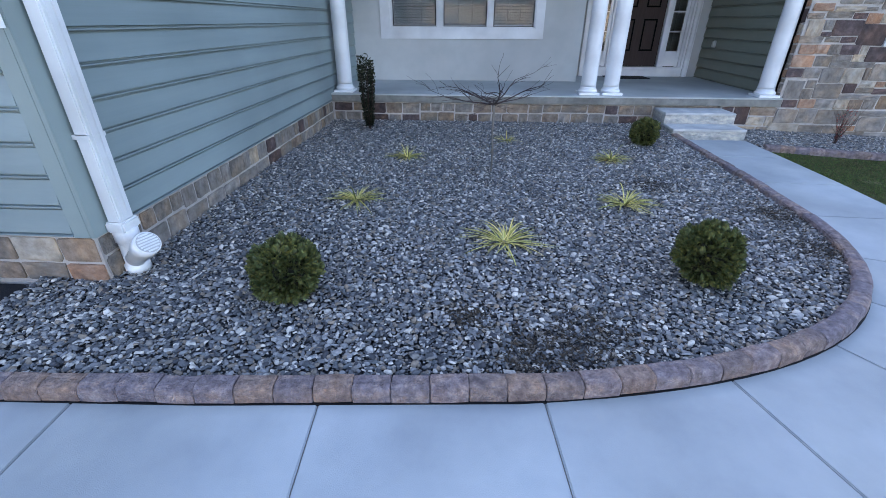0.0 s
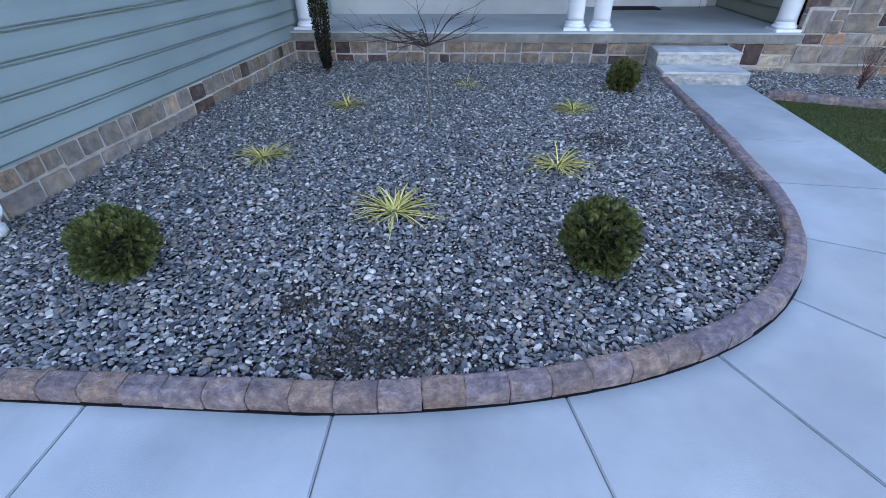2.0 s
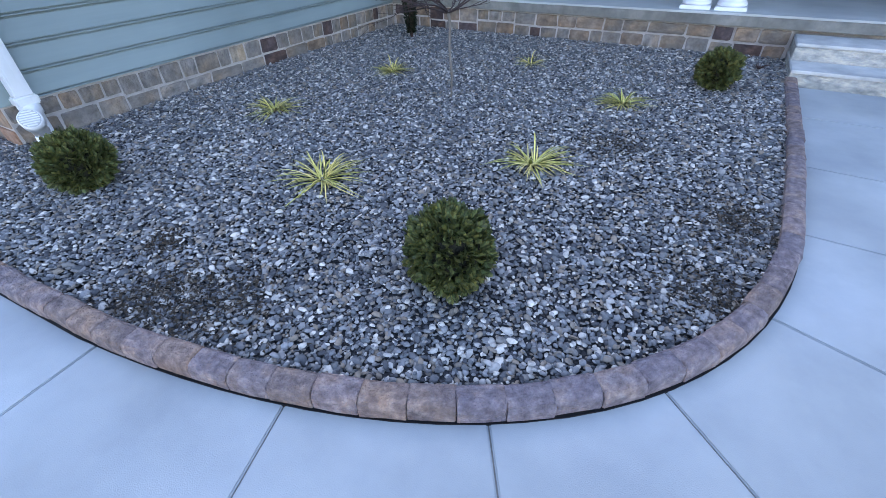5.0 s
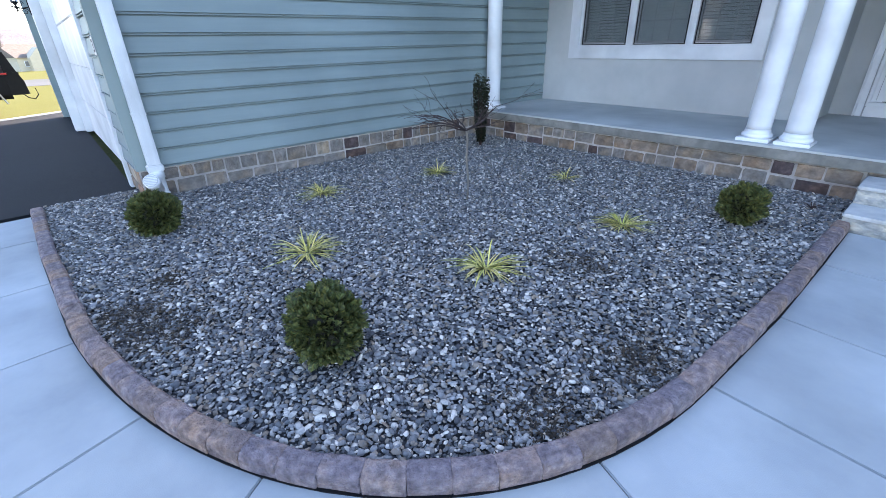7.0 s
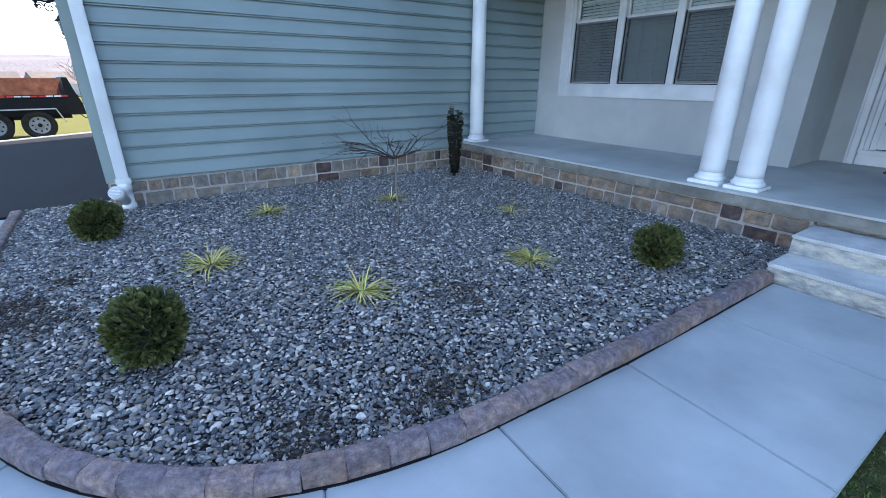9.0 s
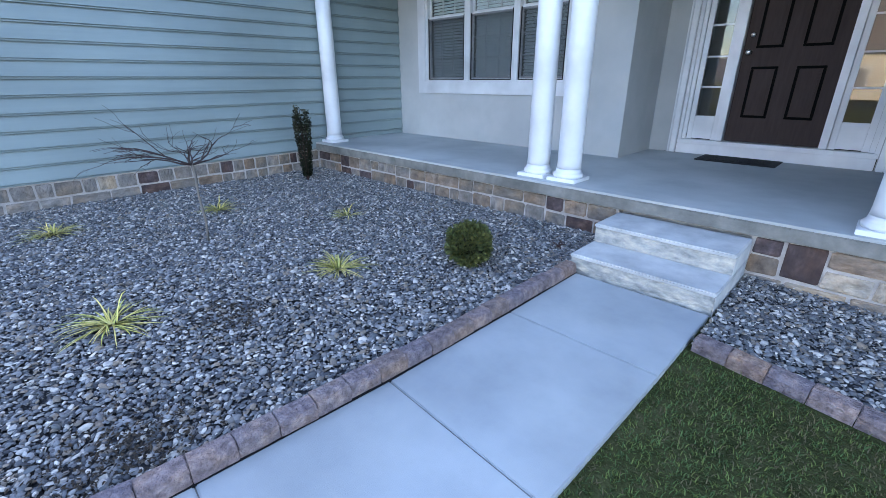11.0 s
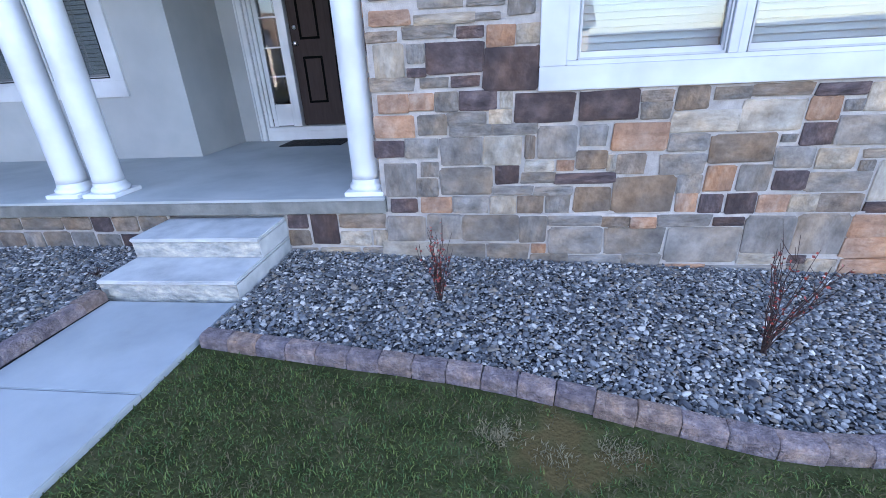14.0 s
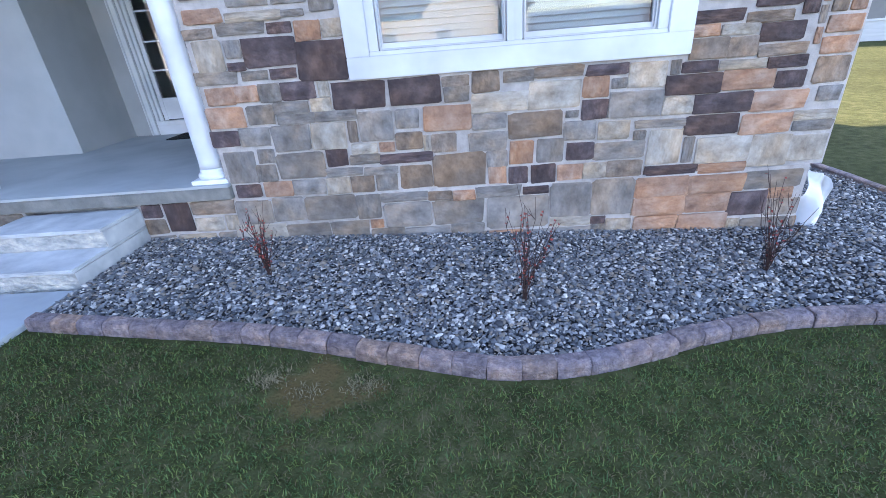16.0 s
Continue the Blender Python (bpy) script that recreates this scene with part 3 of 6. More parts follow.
tagged(new("pebbles", pebbles(BED, 0.0158, lambda x: 0 * x, 5, False, lambda px, py: ~near_walk(px, py))), "mixed grey rounded river pebbles filling the large bed", "pebbles", kind="stuff")
tagged(new("pebbles", pebbles(BED2, 0.0154, gz, 4, True, lambda px, py: px < 10.2)), "mixed grey rounded river pebbles filling the small bed", "pebbles", kind="stuff")
tagged(new("pebbles", pebbles(BED2, 0.021, gz, 6, False, lambda px, py: (px >= 10.2) & (py < 3.5))), "mixed grey rounded river pebbles round the house corner", "pebbles", kind="stuff")


# ---- edging blocks ----
def edger_mesh(seed):
    """A tumbled edging block, 1 x 1 x 1, rounded over the outer top, with worn faces."""
    bm = bmesh.new()
    rg = random.Random(seed)
    outline = [(-0.5, 0.0), (-0.5, 0.86), (-0.36, 0.985), (0.18, 1.0), (0.40, 0.9), (0.5, 0.66), (0.5, 0.0)]
    xs = (-0.485, -0.46, 0.0, 0.46, 0.485)
    rows = []
    for i, x in enumerate(xs):
        k = 0.94 if i in (0, 4) else 1.0
        rows.append([bm.verts.new((x + rg.uniform(-0.008, 0.008), y * k + rg.uniform(-0.02, 0.02), z * (k if z > 0 else 1) + (rg.uniform(-0.025, 0.02) if z > 0 else 0))) for y, z in outline])
    for a, b in zip(rows, rows[1:]):
        for i in range(len(outline)):
            j = (i + 1) % len(outline)
            bm.faces.new((a[i], a[j], b[j], b[i]))
    bm.faces.new(rows[0][::-1])
    bm.faces.new(rows[-1])
    bmesh.ops.recalc_face_normals(bm, faces=bm.faces)
    me = bpy.data.meshes.new("edging_block")
    bm.to_mesh(me)
    bm.free()
    me.materials.append(M["edger"])
    return me


EDGERS = [edger_mesh(i) for i in range(6)]


def edging(line, step, width, height, zf, label, liner):
    root = empty("garden_edging", (0, 0, 0), label, "edging", kind="structure")
    rg = random.Random(len(line))
    pts = along(line, step)
    for (a, da), (b, db) in zip(pts, pts[1:]):
        d = (b - a).normalized()
        mid = (a + b) / 2 - Vector((d.y, -d.x)) * (width / 2 + rg.uniform(-0.004, 0.004))
        ob = new("edging_block", rg.choice(EDGERS))
        ob.parent = root
        yaw = math.atan2(d.y, d.x) + math.pi + rg.uniform(-0.02, 0.02)
        slope = (zf(b.x) - zf(a.x)) / (b - a).length
        ob.matrix_basis = Matrix.LocRotScale((mid.x, mid.y, zf(mid.x) + rg.uniform(-0.004, 0.004)), Euler((rg.uniform(-0.02, 0.02), slope, yaw)), ((b - a).length + 0.002, width, height))
    if not liner:
        return root
    bm = bmesh.new()
    rim = offset(line, 0.007)
    rows = [[bm.verts.new((q.x, q.y, zf(q.x) + h)) for h in (-0.02, 0.009)] for q in rim] 
    rows2 = [[bm.verts.new((q.x, q.y, zf(q.x) + h)) for h in (-0.02, 0.009)] for q in offset(line, -0.02)]
    for i in range(len(rim) - 1):
        bm.faces.new((rows[i][0], rows[i + 1][0], rows[i + 1][1], rows[i][1]))
        bm.faces.new((rows[i][1], rows[i + 1][1], rows2[i + 1][1], rows2[i][1]))
    bmesh.ops.recalc_face_normals(bm, faces=bm.faces)
    part("edging_liner", bm, "black", root, "black liner under the blocks")
    return root


edging(EDGE, 0.158, 0.096, 0.083, lambda x: -0.004, "low curved row of mauve-brown tumbled edging blocks beside the walk", True)
edging(offset(LAWN_EDGE, -0.018), 0.165, 0.094, 0.083, lambda x: float(gz(x)) + 0.0, "wavy row of mauve-brown tumbled edging blocks along the lawn", False)


# ---- wall stones ----
def stone_mesh(seed, material):
    """A split-faced stone: a rough pillow 1 x 1 in x and z, face towards -y."""
    rg = random.Random(seed)
    bm = bmesh.new()
    n = 4
    def w(i):
        return (-0.5, -0.44, 0.44, 0.5)[i]
    grid = []
    for r in range(n):
        row = []
        for c in range(n):
            edge = r in (0, n - 1) or c in (0, n - 1)
            corner = r in (0, n - 1) and c in (0, n - 1)
            k = 0.945 if corner else 1.0
            row.append(bm.verts.new((w(c) * k + rg.uniform(-0.028, 0.028), (-0.6 if edge else -1.0) + rg.uniform(-0.3, 0.2) * (0.5 if edge else 1), w(r) * k + rg.uniform(-0.035, 0.035))))
        grid.append(row)
    for r in range(n - 1):
        for c in range(n - 1):
            bm.faces.new((grid[r][c], grid[r][c + 1], grid[r + 1][c + 1], grid[r + 1][c]))
    ring = grid[0] + [grid[r][n - 1] for r in range(1, n)] + grid[n - 1][-2::-1] + [grid[r][0] for r in range(n - 2, 0, -1)]
    back = [bm.verts.new((v.co.x, 0.6, v.co.z)) for v in ring]
    for i in range(len(ring)):
        j = (i + 1) % len(ring)
        bm.faces.new((ring[j], ring[i], back[i], back[j]))
    bmesh.ops.recalc_face_normals(bm, faces=bm.faces)
    me = bpy.data.meshes.new("stone")
    bm.to_mesh(me)
    bm.free()
    me.materials.append(M[material])
    me.polygons.foreach_set("use_smooth", [True] * len(me.polygons))
    return me


STONE_MESHES = {k: [stone_mesh(10 * i + j, k) for j in range(6)] for i, k in enumerate(STONES)}


def lay(rects, root, basis, seed, weights, deep=0.013, joint=0.016):
    """Stones for rectangles (u0, u1, z0, z1, kind or None) on a face; basis maps (u, depth, z)."""
    rg = random.Random(seed)
    for u0, u1, z0, z1, kind in rects:
        kind = kind or rg.choices(STONES, weights)[0]
        ob = new("stone", rg.choice(STONE_MESHES[kind]))
        ob.parent = root
        flip = rg.choice((-1, 1))
        ob.matrix_basis = basis @ Matrix.LocRotScale(((u0 + u1) / 2, 0, (z0 + z1) / 2), Euler((0, rg.uniform(-0.012, 0.012), 0)), ((u1 - u0 - joint + rg.uniform(-0.004, 0.004)), deep * rg.uniform(0.75, 1.3), (z1 - z0 - joint + rg.uniform(-0.004, 0.003))))


def two_course(u0, u1, z0, z1, seed):
    """Low base wall: a lower and an upper course, with a few tall stones."""
    rg = random.Random(seed)
    out, mid, u = [], z0 + (z1 - z0) * 0.5, u0
    while u < u1 - 0.02:
        seg = min(rg.uniform(0.5, 0.95), u1 - u)
        if u1 - u - seg < 0.15:
            seg = u1 - u
        if rg.random() < 0.22 and seg > 0.4:
            w = rg.uniform(0.2, 0.3)
            out.append((u, u + w, z0, z1, None))
            u, seg = u + w, seg - w
        m = mid + rg.uniform(-0.025, 0.025)
        for a, b in ((z0, m), (m, z1)):
            n = max(1, round(seg / rg.uniform(0.16, 0.29)))
            ed = [u] + sorted(u + seg * (k + rg.uniform(-0.18, 0.18)) / n for k in range(1, n)) + [u + seg]
            out += [(p, q, a, b, None) for p, q in zip(ed, ed[1:])]
        u += seg
    return out


def crumbs():
    """Dark leaf litter and bark crumbs where the pebbles lie thin."""
    rg = np.random.default_rng(77)
    vs, fs = [], []
    for cx, cy, cr in LITTER:
        for k in range(int(2900 * cr)):
            x, y = cx + rg.normal(0, cr * 0.6), cy + rg.normal(0, cr * 0.6)
            a, l, w, z = rg.uniform(0, 6.28), rg.uniform(0.005, 0.014), rg.uniform(0.002, 0.006), 0.05 + rg.uniform(-0.008, 0.004)
            d, s = np.array([math.cos(a), math.sin(a), rg.normal(0, 0.35)]), np.array([-math.sin(a), math.cos(a), rg.normal(0, 0.35)])
            p, b0 = np.array([x, y, z]), len(vs)
            vs += [p - d * l, p + s * w, p + d * l, p - s * w, p + np.array([0, 0, w * 0.9])]
            fs += [(b0, b0 + 1, b0 + 4), (b0 + 1, b0 + 2, b0 + 4), (b0 + 2, b0 + 3, b0 + 4), (b0 + 3, b0, b0 + 4)]
    tips = np.array([vs[f[2]] for f in fs])
    keep = np.nonzero(inside(tips[:, 0], tips[:, 1], BED))[0]
    return raw_mesh("leaf_litter", vs, [fs[i] for i in keep], "litter", False)


tagged(new("leaf_litter", crumbs()), "dark leaf litter crumbs scattered on the pebbles", "leaf litter", kind="stuff")

# ---- house shell ----
EAVE = 3.35


def wall_box(name, label, *boxes, material="stucco"):
    if len(boxes) == 1:
        return tagged(part(name, boxed(*boxes[0]), material), label, "wall", kind="structure")
    root = empty(name, (0, 0, 0), label, "wall", kind="structure")
    for b in boxes:
        part("wall_section", boxed(*b), material, root)
    return root


def siding_outline(z0, z1, sgn):
    h = z1 - z0
    pts = [(-0.002, z0), (0.024, z0), (0.027, z0 + 0.003), (0.027, z0 + 0.010), (0.004, z0 + 0.012), (0.004, z0 + 0.0195), (0.025, z0 + 0.0235), (0.011, z0 + h - 0.013), (-0.002, z0 + h - 0.013)]
    return [(sgn * u, z) for u, z in pts]


def siding(root, axis, face, sgn, a, b, z0, z1, material="siding", course=0.1688):
    z = z0
    while z < z1 - 0.03:
        bm = bmesh.new()
        top = min(z + course, z1)
        profile(bm, [(face + u, q) for u, q in siding_outline(z, top, sgn)], axis, a, b)
        part("siding_plank", bm, material, root)
        z += course


# garage side wall
wall_w = wall_box("wall_west", "sage green clapboard garage side wall", (-0.15, 0.0, CORNER_Y + 0.01, STUCCO_Y, BASE, EAVE), material="siding")
siding(wall_w, "y", 0.0, 1, CORNER_Y + 0.10, STUCCO_Y - 0.004, BASE, EAVE)
base_w = wall_box("wall_base_west", "low brown and grey stone base under the siding", (-0.16, 0.004, CORNER_Y - 0.004, 0.0, -0.3, BASE - 0.003), material="mortar")
face_w = pose(0.004, 0, 0, 0, 0, 90)
BW = (0.68, 0.18, 0.1, 0.02, 0.02)
lay(two_course(CORNER_Y, -0.02, 0.02, BASE - 0.008, 5), base_w, face_w, 7, BW, joint=0.021)
corner = tagged(part("corner_board", box(box(bmesh.new(), -0.004, 0.024, CORNER_Y - 0.022, CORNER_Y + 0.10, BASE - 0.006, EAVE, 0.003), -0.10, -0.004, CORNER_Y - 0.022, CORNER_Y + 0.004, BASE - 0.006, EAVE, 0.003), "corner"), "grey-green corner board on the garage", "corner board", kind="structure")
# garage front
wall_g = wall_box("wall_garage_front", "sage clapboard garage front with white door casings", (-0.85, -0.02, CORNER_Y, CORNER_Y + 0.15, BASE, EAVE), (-5.7, -0.85, CORNER_Y, CORNER_Y + 0.15, 2.35, EAVE), (-8.6, -5.8, -4.62, -4.52, 0.0, EAVE), material="siding")
siding(wall_g, "x", CORNER_Y, -1, -0.70, -0.10, BASE, EAVE)
base_g = wall_box("wall_base_garage", "stone base at the garage corner", (-0.72, -0.165, CORNER_Y - 0.004, CORNER_Y + 0.15, -0.3, BASE - 0.003), material="mortar")
lay(two_course(-0.70, 0.0, 0.02, BASE - 0.008, 9), base_g, pose(0, CORNER_Y - 0.004, 0), 3, (0.2, 0.3, 0.02, 0.2, 0.3))
gdoor = empty("garage_door", (-3.2, CORNER_Y, 0), "white panelled garage door in white casing", "garage door")
for k in range(4):
    part("door_panel", boxed(-2.35, 2.35, 0.06, 0.1, 0.59 * k, 0.59 * k + 0.583, 0.01), "white", gdoor)
for sx in (-1, 1):
    part("casing", boxed(sx * 2.43 - 0.075, sx * 2.43 + 0.075, -0.045, 0.15, 0.0, 2.35, 0.006), "white", gdoor)
part("header", boxed(-2.505, 2.505, -0.05, 0.15, 2.352, 2.52, 0.006), "white", gdoor)
bay = tagged(part("pilaster", boxed(-6.1, -5.76, -4.85, CORNER_Y + 0.1, 0.0, 2.4, 0.008), "white"), "white-boarded projecting corner of the second garage bay", "pilaster", kind="structure")

# porch
porch = empty("porch", (0, 0, 0), "raised grey concrete porch floor with a raw slab edge", "porch", kind="structure")
part("porch_floor", boxed(0.0, WALL_X0 - 0.006, -0.045, ENTRY_Y, PORCH - 0.02, PORCH, 0.004), "porch", porch)
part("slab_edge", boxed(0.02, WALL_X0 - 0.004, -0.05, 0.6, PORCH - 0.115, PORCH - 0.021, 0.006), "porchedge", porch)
base_p = wall_box("wall_base_porch", "low stone base wall under the porch slab", (0.006, 4.75, 0.0, 0.15, -0.3, PORCH - 0.117), (4.75, 5.69, 0.08, 0.15, -0.3, PORCH - 0.117), (5.69, WALL_X0, 0.0, 0.15, -0.3, PORCH - 0.117), material="mortar")
lay(two_course(0.03, 4.73, 0.02, PORCH - 0.12, 21), base_p, Matrix(), 8, BW, joint=0.021)
BESIDE_STEPS = [(5.71, 5.87, 0.18, 0.295, 2), (5.70, 5.87, 0.04, 0.165, 1), (5.89, 6.1, 0.045, 0.295, 2), (6.12, 6.47, 0.175, 0.295, 1), (6.11, 6.34, 0.035, 0.16, 4), (6.36, 6.47, 0.035, 0.165, 4), (5.70, 5.91, -0.06, 0.022, 0), (5.93, 6.25, -0.06, 0.022, 4), (6.27, 6.47, -0.06, 0.022, 0)]
lay([(a - 0.007, b + 0.007, c - 0.007, d + 0.007, STONES[k]) for a, b, c, d, k in BESIDE_STEPS], base_p, Matrix(), 9, ())

# stucco bay, entry recess and the clapboard side of the porch
W1 = (0.64, 3.18, 1.25, 2.92)
wall_n = wall_box("wall_north", "smooth grey stucco wall of the porch", (0.0, W1[0], STUCCO_Y, STUCCO_Y + 0.15, PORCH, EAVE), (W1[1], 3.96, STUCCO_Y, STUCCO_Y + 0.15, PORCH, EAVE), (W1[0], W1[1], STUCCO_Y, STUCCO_Y + 0.15, PORCH, W1[2]), (W1[0], W1[1], STUCCO_Y, STUCCO_Y + 0.15, W1[3], EAVE), (3.81, 3.96, STUCCO_Y + 0.15, ENTRY_Y + 0.15, PORCH, EAVE))
D0, D1, DTOP = 4.30, 6.18, 2.80
wall_e = wall_box("wall_entry", "grey stucco entry wall round the front door", (3.96, D0, ENTRY_Y, ENTRY_Y + 0.15, PORCH, EAVE), (D1, 6.46, ENTRY_Y, ENTRY_Y + 0.15, PORCH, EAVE), (D0, D1, ENTRY_Y, ENTRY_Y + 0.15, DTOP, EAVE))
wall_s = wall_box("wall_porch_side", "olive clapboard side wall of the porch", (6.46, 6.6, 0.16, ENTRY_Y + 0.15, PORCH, EAVE), material="sidingdark")
siding(wall_s, "y", 6.46, -1, 0.17, ENTRY_Y - 0.003, PORCH + 0.004, EAVE, "sidingdark")
tagged(part("corner_trim", boxed(6.425, 6.48, 0.11, 0.165, PORCH + 0.003, EAVE, 0.004), "doorgroove"), "dark corner strip between clapboard and stone", "trim", kind="structure")
# Ceiling and beam are unseen; raised to let more skylight into the porch.
tagged(part("ceiling", boxed(0.0, WALL_X0, -0.12, ENTRY_Y, 3.17, 3.22), "white"), "white porch ceiling", "ceiling", kind="structure")
tagged(part("porch_beam", boxed(0.02, WALL_X0, 0.02, 0.36, 2.93, 3.168, 0.006), "white"), "white beam carried by the porch columns", "beam", kind="structure")

# stone wall with its window
W2 = (7.68, 9.70, 1.22, 2.9)
wall_st = wall_box("wall_stone", "random ashlar wall of brown, grey and rust stone", (WALL_X0, W2[0], 0.0, 0.2, 0.27, EAVE), (W2[1], WALL_X1, 0.0, 0.2, 0.27, EAVE), (W2[0], W2[1], 0.0, 0.2, 0.27, W2[2]), (W2[0], W2[1], 0.0, 0.2, W2[3], EAVE), (WALL_X0, WALL_X1 - 0.09, -0.012, 0.2, -0.6, 0.27), material="mortar")
ret = wall_box("wall_stone_return", "stone return of the front wall at the porch", (WALL_X0 - 0.03, WALL_X0, 0.004, 0.105, PORCH + 0.003, EAVE), material="mortar")
# Unseen side and back walls close the shell that shades the front.
tagged(part("wall_east", box(box(bmesh.new(), WALL_X1 - 0.15, WALL_X1 - 0.01, 0.2, 9.5, 0.27, EAVE), WALL_X1 - 0.25, WALL_X1 - 0.1, 0.2, 9.5, -0.6, 0.27), "stucco"), "plain side wall of the house", "wall", kind="structure")
tagged(part("wall_back", box(bmesh.new(), -8.6, WALL_X1, 9.5, 9.65, -0.6, EAVE), "stucco"), "plain back wall of the house", "wall", kind="structure")
tagged(part("wall_garage_side", box(bmesh.new(), -8.6, -8.45, -4.9, 9.5, -0.3, EAVE), "siding"), "plain far side wall of the garage", "wall", kind="structure")


def gable(name, x0, x1, y0, y1, z0, zr, along_x, label):
    bm = bmesh.new()
    if along_x:
        profile(bm, [(y0, z0), (y1, z0), ((y0 + y1) / 2, zr)], "x", x0, x1)
    else:
        profile(bm, [(x0, z0), (x1, z0), ((x0 + x1) / 2, zr)], "y", y0, y1)
    return tagged(part(name, bm, "roof"), label, "roof", kind="structure")


# Unseen roofs; ridge heights and hips are set by the shadow they cast.
bm = bmesh.new()
hv = [bm.verts.new(p) for p in ((-8.9, -0.35, EAVE + 0.002), (11.3, -0.35, EAVE + 0.002), (11.3, 10.0, EAVE + 0.002), (-8.9, 10.0, EAVE + 0.002), (-4.0, 4.8, 8.2), (6.6, 4.8, 8.2))]
for ids in ((0, 1, 5, 4), (1, 2, 5), (2, 3, 4, 5), (3, 0, 4), (3, 2, 1, 0)):
    bm.faces.new([hv[i] for i in ids])
tagged(part("roof", bm, "roof"), "unseen hipped main roof, shaped to shade the front", "roof", kind="structure")
gable("roof_garage", -8.9, 0.35, -4.92, 4.0, EAVE + 0.004, 6.4, False, "unseen garage roof, raised to block the sun")


# ---- windows ----
def window(name, x0, x1, z0, z1, y, units, glass_x, trim, apron, label, screened, seed):
    """Double-hung units in a white casing. x0..x1, z0..z1: the hole; glass_x: spans of glass of each unit."""
    root = empty(name, ((x0 + x1) / 2, y, z0), label, "window", kind="structure")
    ox, oz = root.location.x, root.location.z
    rx = lambda v: v - ox
    rz = lambda v: v - oz
    # casing boards
    part("casing_bottom", boxed(rx(trim[0]), rx(trim[1]), -0.028, 0.05, rz(apron), rz(z0 + 0.012), 0.004), "vinyl", root)
    for a, b in ((trim[0], x0 + 0.02), (x1 - 0.02, trim[1])):
        part("casing_side", boxed(rx(a), rx(b), -0.026, 0.05, rz(z0 + 0.013), rz(z1 + 0.02), 0.004), "vinyl", root)
    part("casing_top", boxed(rx(trim[0]), rx(trim[1]), -0.028, 0.05, rz(z1 + 0.021), rz(z1 + 0.1), 0.004), "vinyl", root)
    part("sill", boxed(rx(x0 + 0.02), rx(x1 - 0.02), -0.012, 0.08, rz(z0 + 0.013), rz(z0 + 0.04), 0.004), "vinyl", root)
    mid = z0 + 0.92
    edges = [x0 + 0.02] + [(a[1] + b[0]) / 2 for a, b in zip(glass_x, glass_x[1:])] + [x1 - 0.02]
    for i, (a, b) in enumerate(glass_x):
        l, r = edges[i], edges[i + 1]
        bm = bmesh.new()
        box(bm, rx(l), rx(a) - 0.022, -0.005, 0.1, rz(z0 + 0.041), rz(z1 - 0.01), 0.003)
        box(bm, rx(b) + 0.022, rx(r), -0.005, 0.1, rz(z0 + 0.041), rz(z1 - 0.01), 0.003)
        part("window_frame", bm, "vinyl", root)
        for nm, g0, g1, dy in (("lower_sash", z0 + 0.085, mid - 0.03, 0.03), ("upper_sash", mid + 0.03, z1 - 0.07, 0.055)):
            bm = bmesh.new()
            box(bm, rx(a) - 0.021, rx(a) + 0.006, dy, dy + 0.03, rz(g0 - 0.038), rz(g1 + 0.03), 0.002)
            box(bm, rx(b) - 0.006, rx(b) + 0.021, dy, dy + 0.03, rz(g0 - 0.038), rz(g1 + 0.03), 0.002)
            box(bm, rx(a) + 0.006, rx(b) - 0.006, dy, dy + 0.03, rz(g0 - 0.038), rz(g0), 0.002)
            box(bm, rx(a) + 0.006, rx(b) - 0.006, dy, dy + 0.03, rz(g1), rz(g1 + 0.03), 0.002)
            sash = part(nm, bm, "vinyl", root)
            pane = part("pane", boxed(rx(a) + 0.006, rx(b) - 0.006, dy + 0.012, dy + 0.016, rz(g0), rz(g1)), "glass", sash)
            pane.visible_shadow = False
            bm = bmesh.new()
            for k in (1, 2):
                xx = rx(a) + (b - a) * k / 3
                box(bm, xx - 0.008, xx + 0.008, dy + 0.018, dy + 0.026, rz(g0), rz(g1))
                zz = rz(g0 + (g1 - g0) * k / 3)
                box(bm, rx(a) + 0.006, rx(b) - 0.006, dy + 0.0265, dy + 0.030, zz - 0.008, zz + 0.008)
            if screened:
                part("grille", bm, "vinyl", sash)
            else:
                bm.free()
        if screened:
            part("insect_screen", boxed(rx(a) - 0.004, rx(b) + 0.004, 0.012, 0.013, rz(z0 + 0.06), rz(mid - 0.01)), "screen", root, "dark grey insect screen")
        bm = bmesh.new()
        for q in range(4):
            w = (rx(a) - 0.012, rx(a) - 0.002) if q == 0 else (rx(b) + 0.002, rx(b) + 0.012)
            if q < 2:
                box(bm, w[0], w[1], 0.004, 0.018, rz(z0 + 0.055), rz(mid))
        box(bm, rx(a) - 0.012, rx(b) + 0.012, 0.004, 0.018, rz(z0 + 0.042), rz(z0 + 0.054))
        part("screen_frame", bm, "black" if screened else "outlet", root, "thin dark screen frame")
        # blinds: one white slat, brightened under the porch, dimmed in the open wall
        rg = random.Random(seed + i)
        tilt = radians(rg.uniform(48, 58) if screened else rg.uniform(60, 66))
        bm = bmesh.new()
        zz = z0 + 0.07
        while zz < z1 - 0.1:
            box(bm, -(b - a) / 2 - 0.015, (b - a) / 2 + 0.015, -0.024, 0.024, -0.0012, 0.0012, 0, Matrix.Translation((rx((a + b) / 2), 0.135, rz(zz))) @ Matrix.Rotation(tilt + rg.uniform(-0.03, 0.03), 4, "X"))
            zz += 0.042
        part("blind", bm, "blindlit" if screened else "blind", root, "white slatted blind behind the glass")
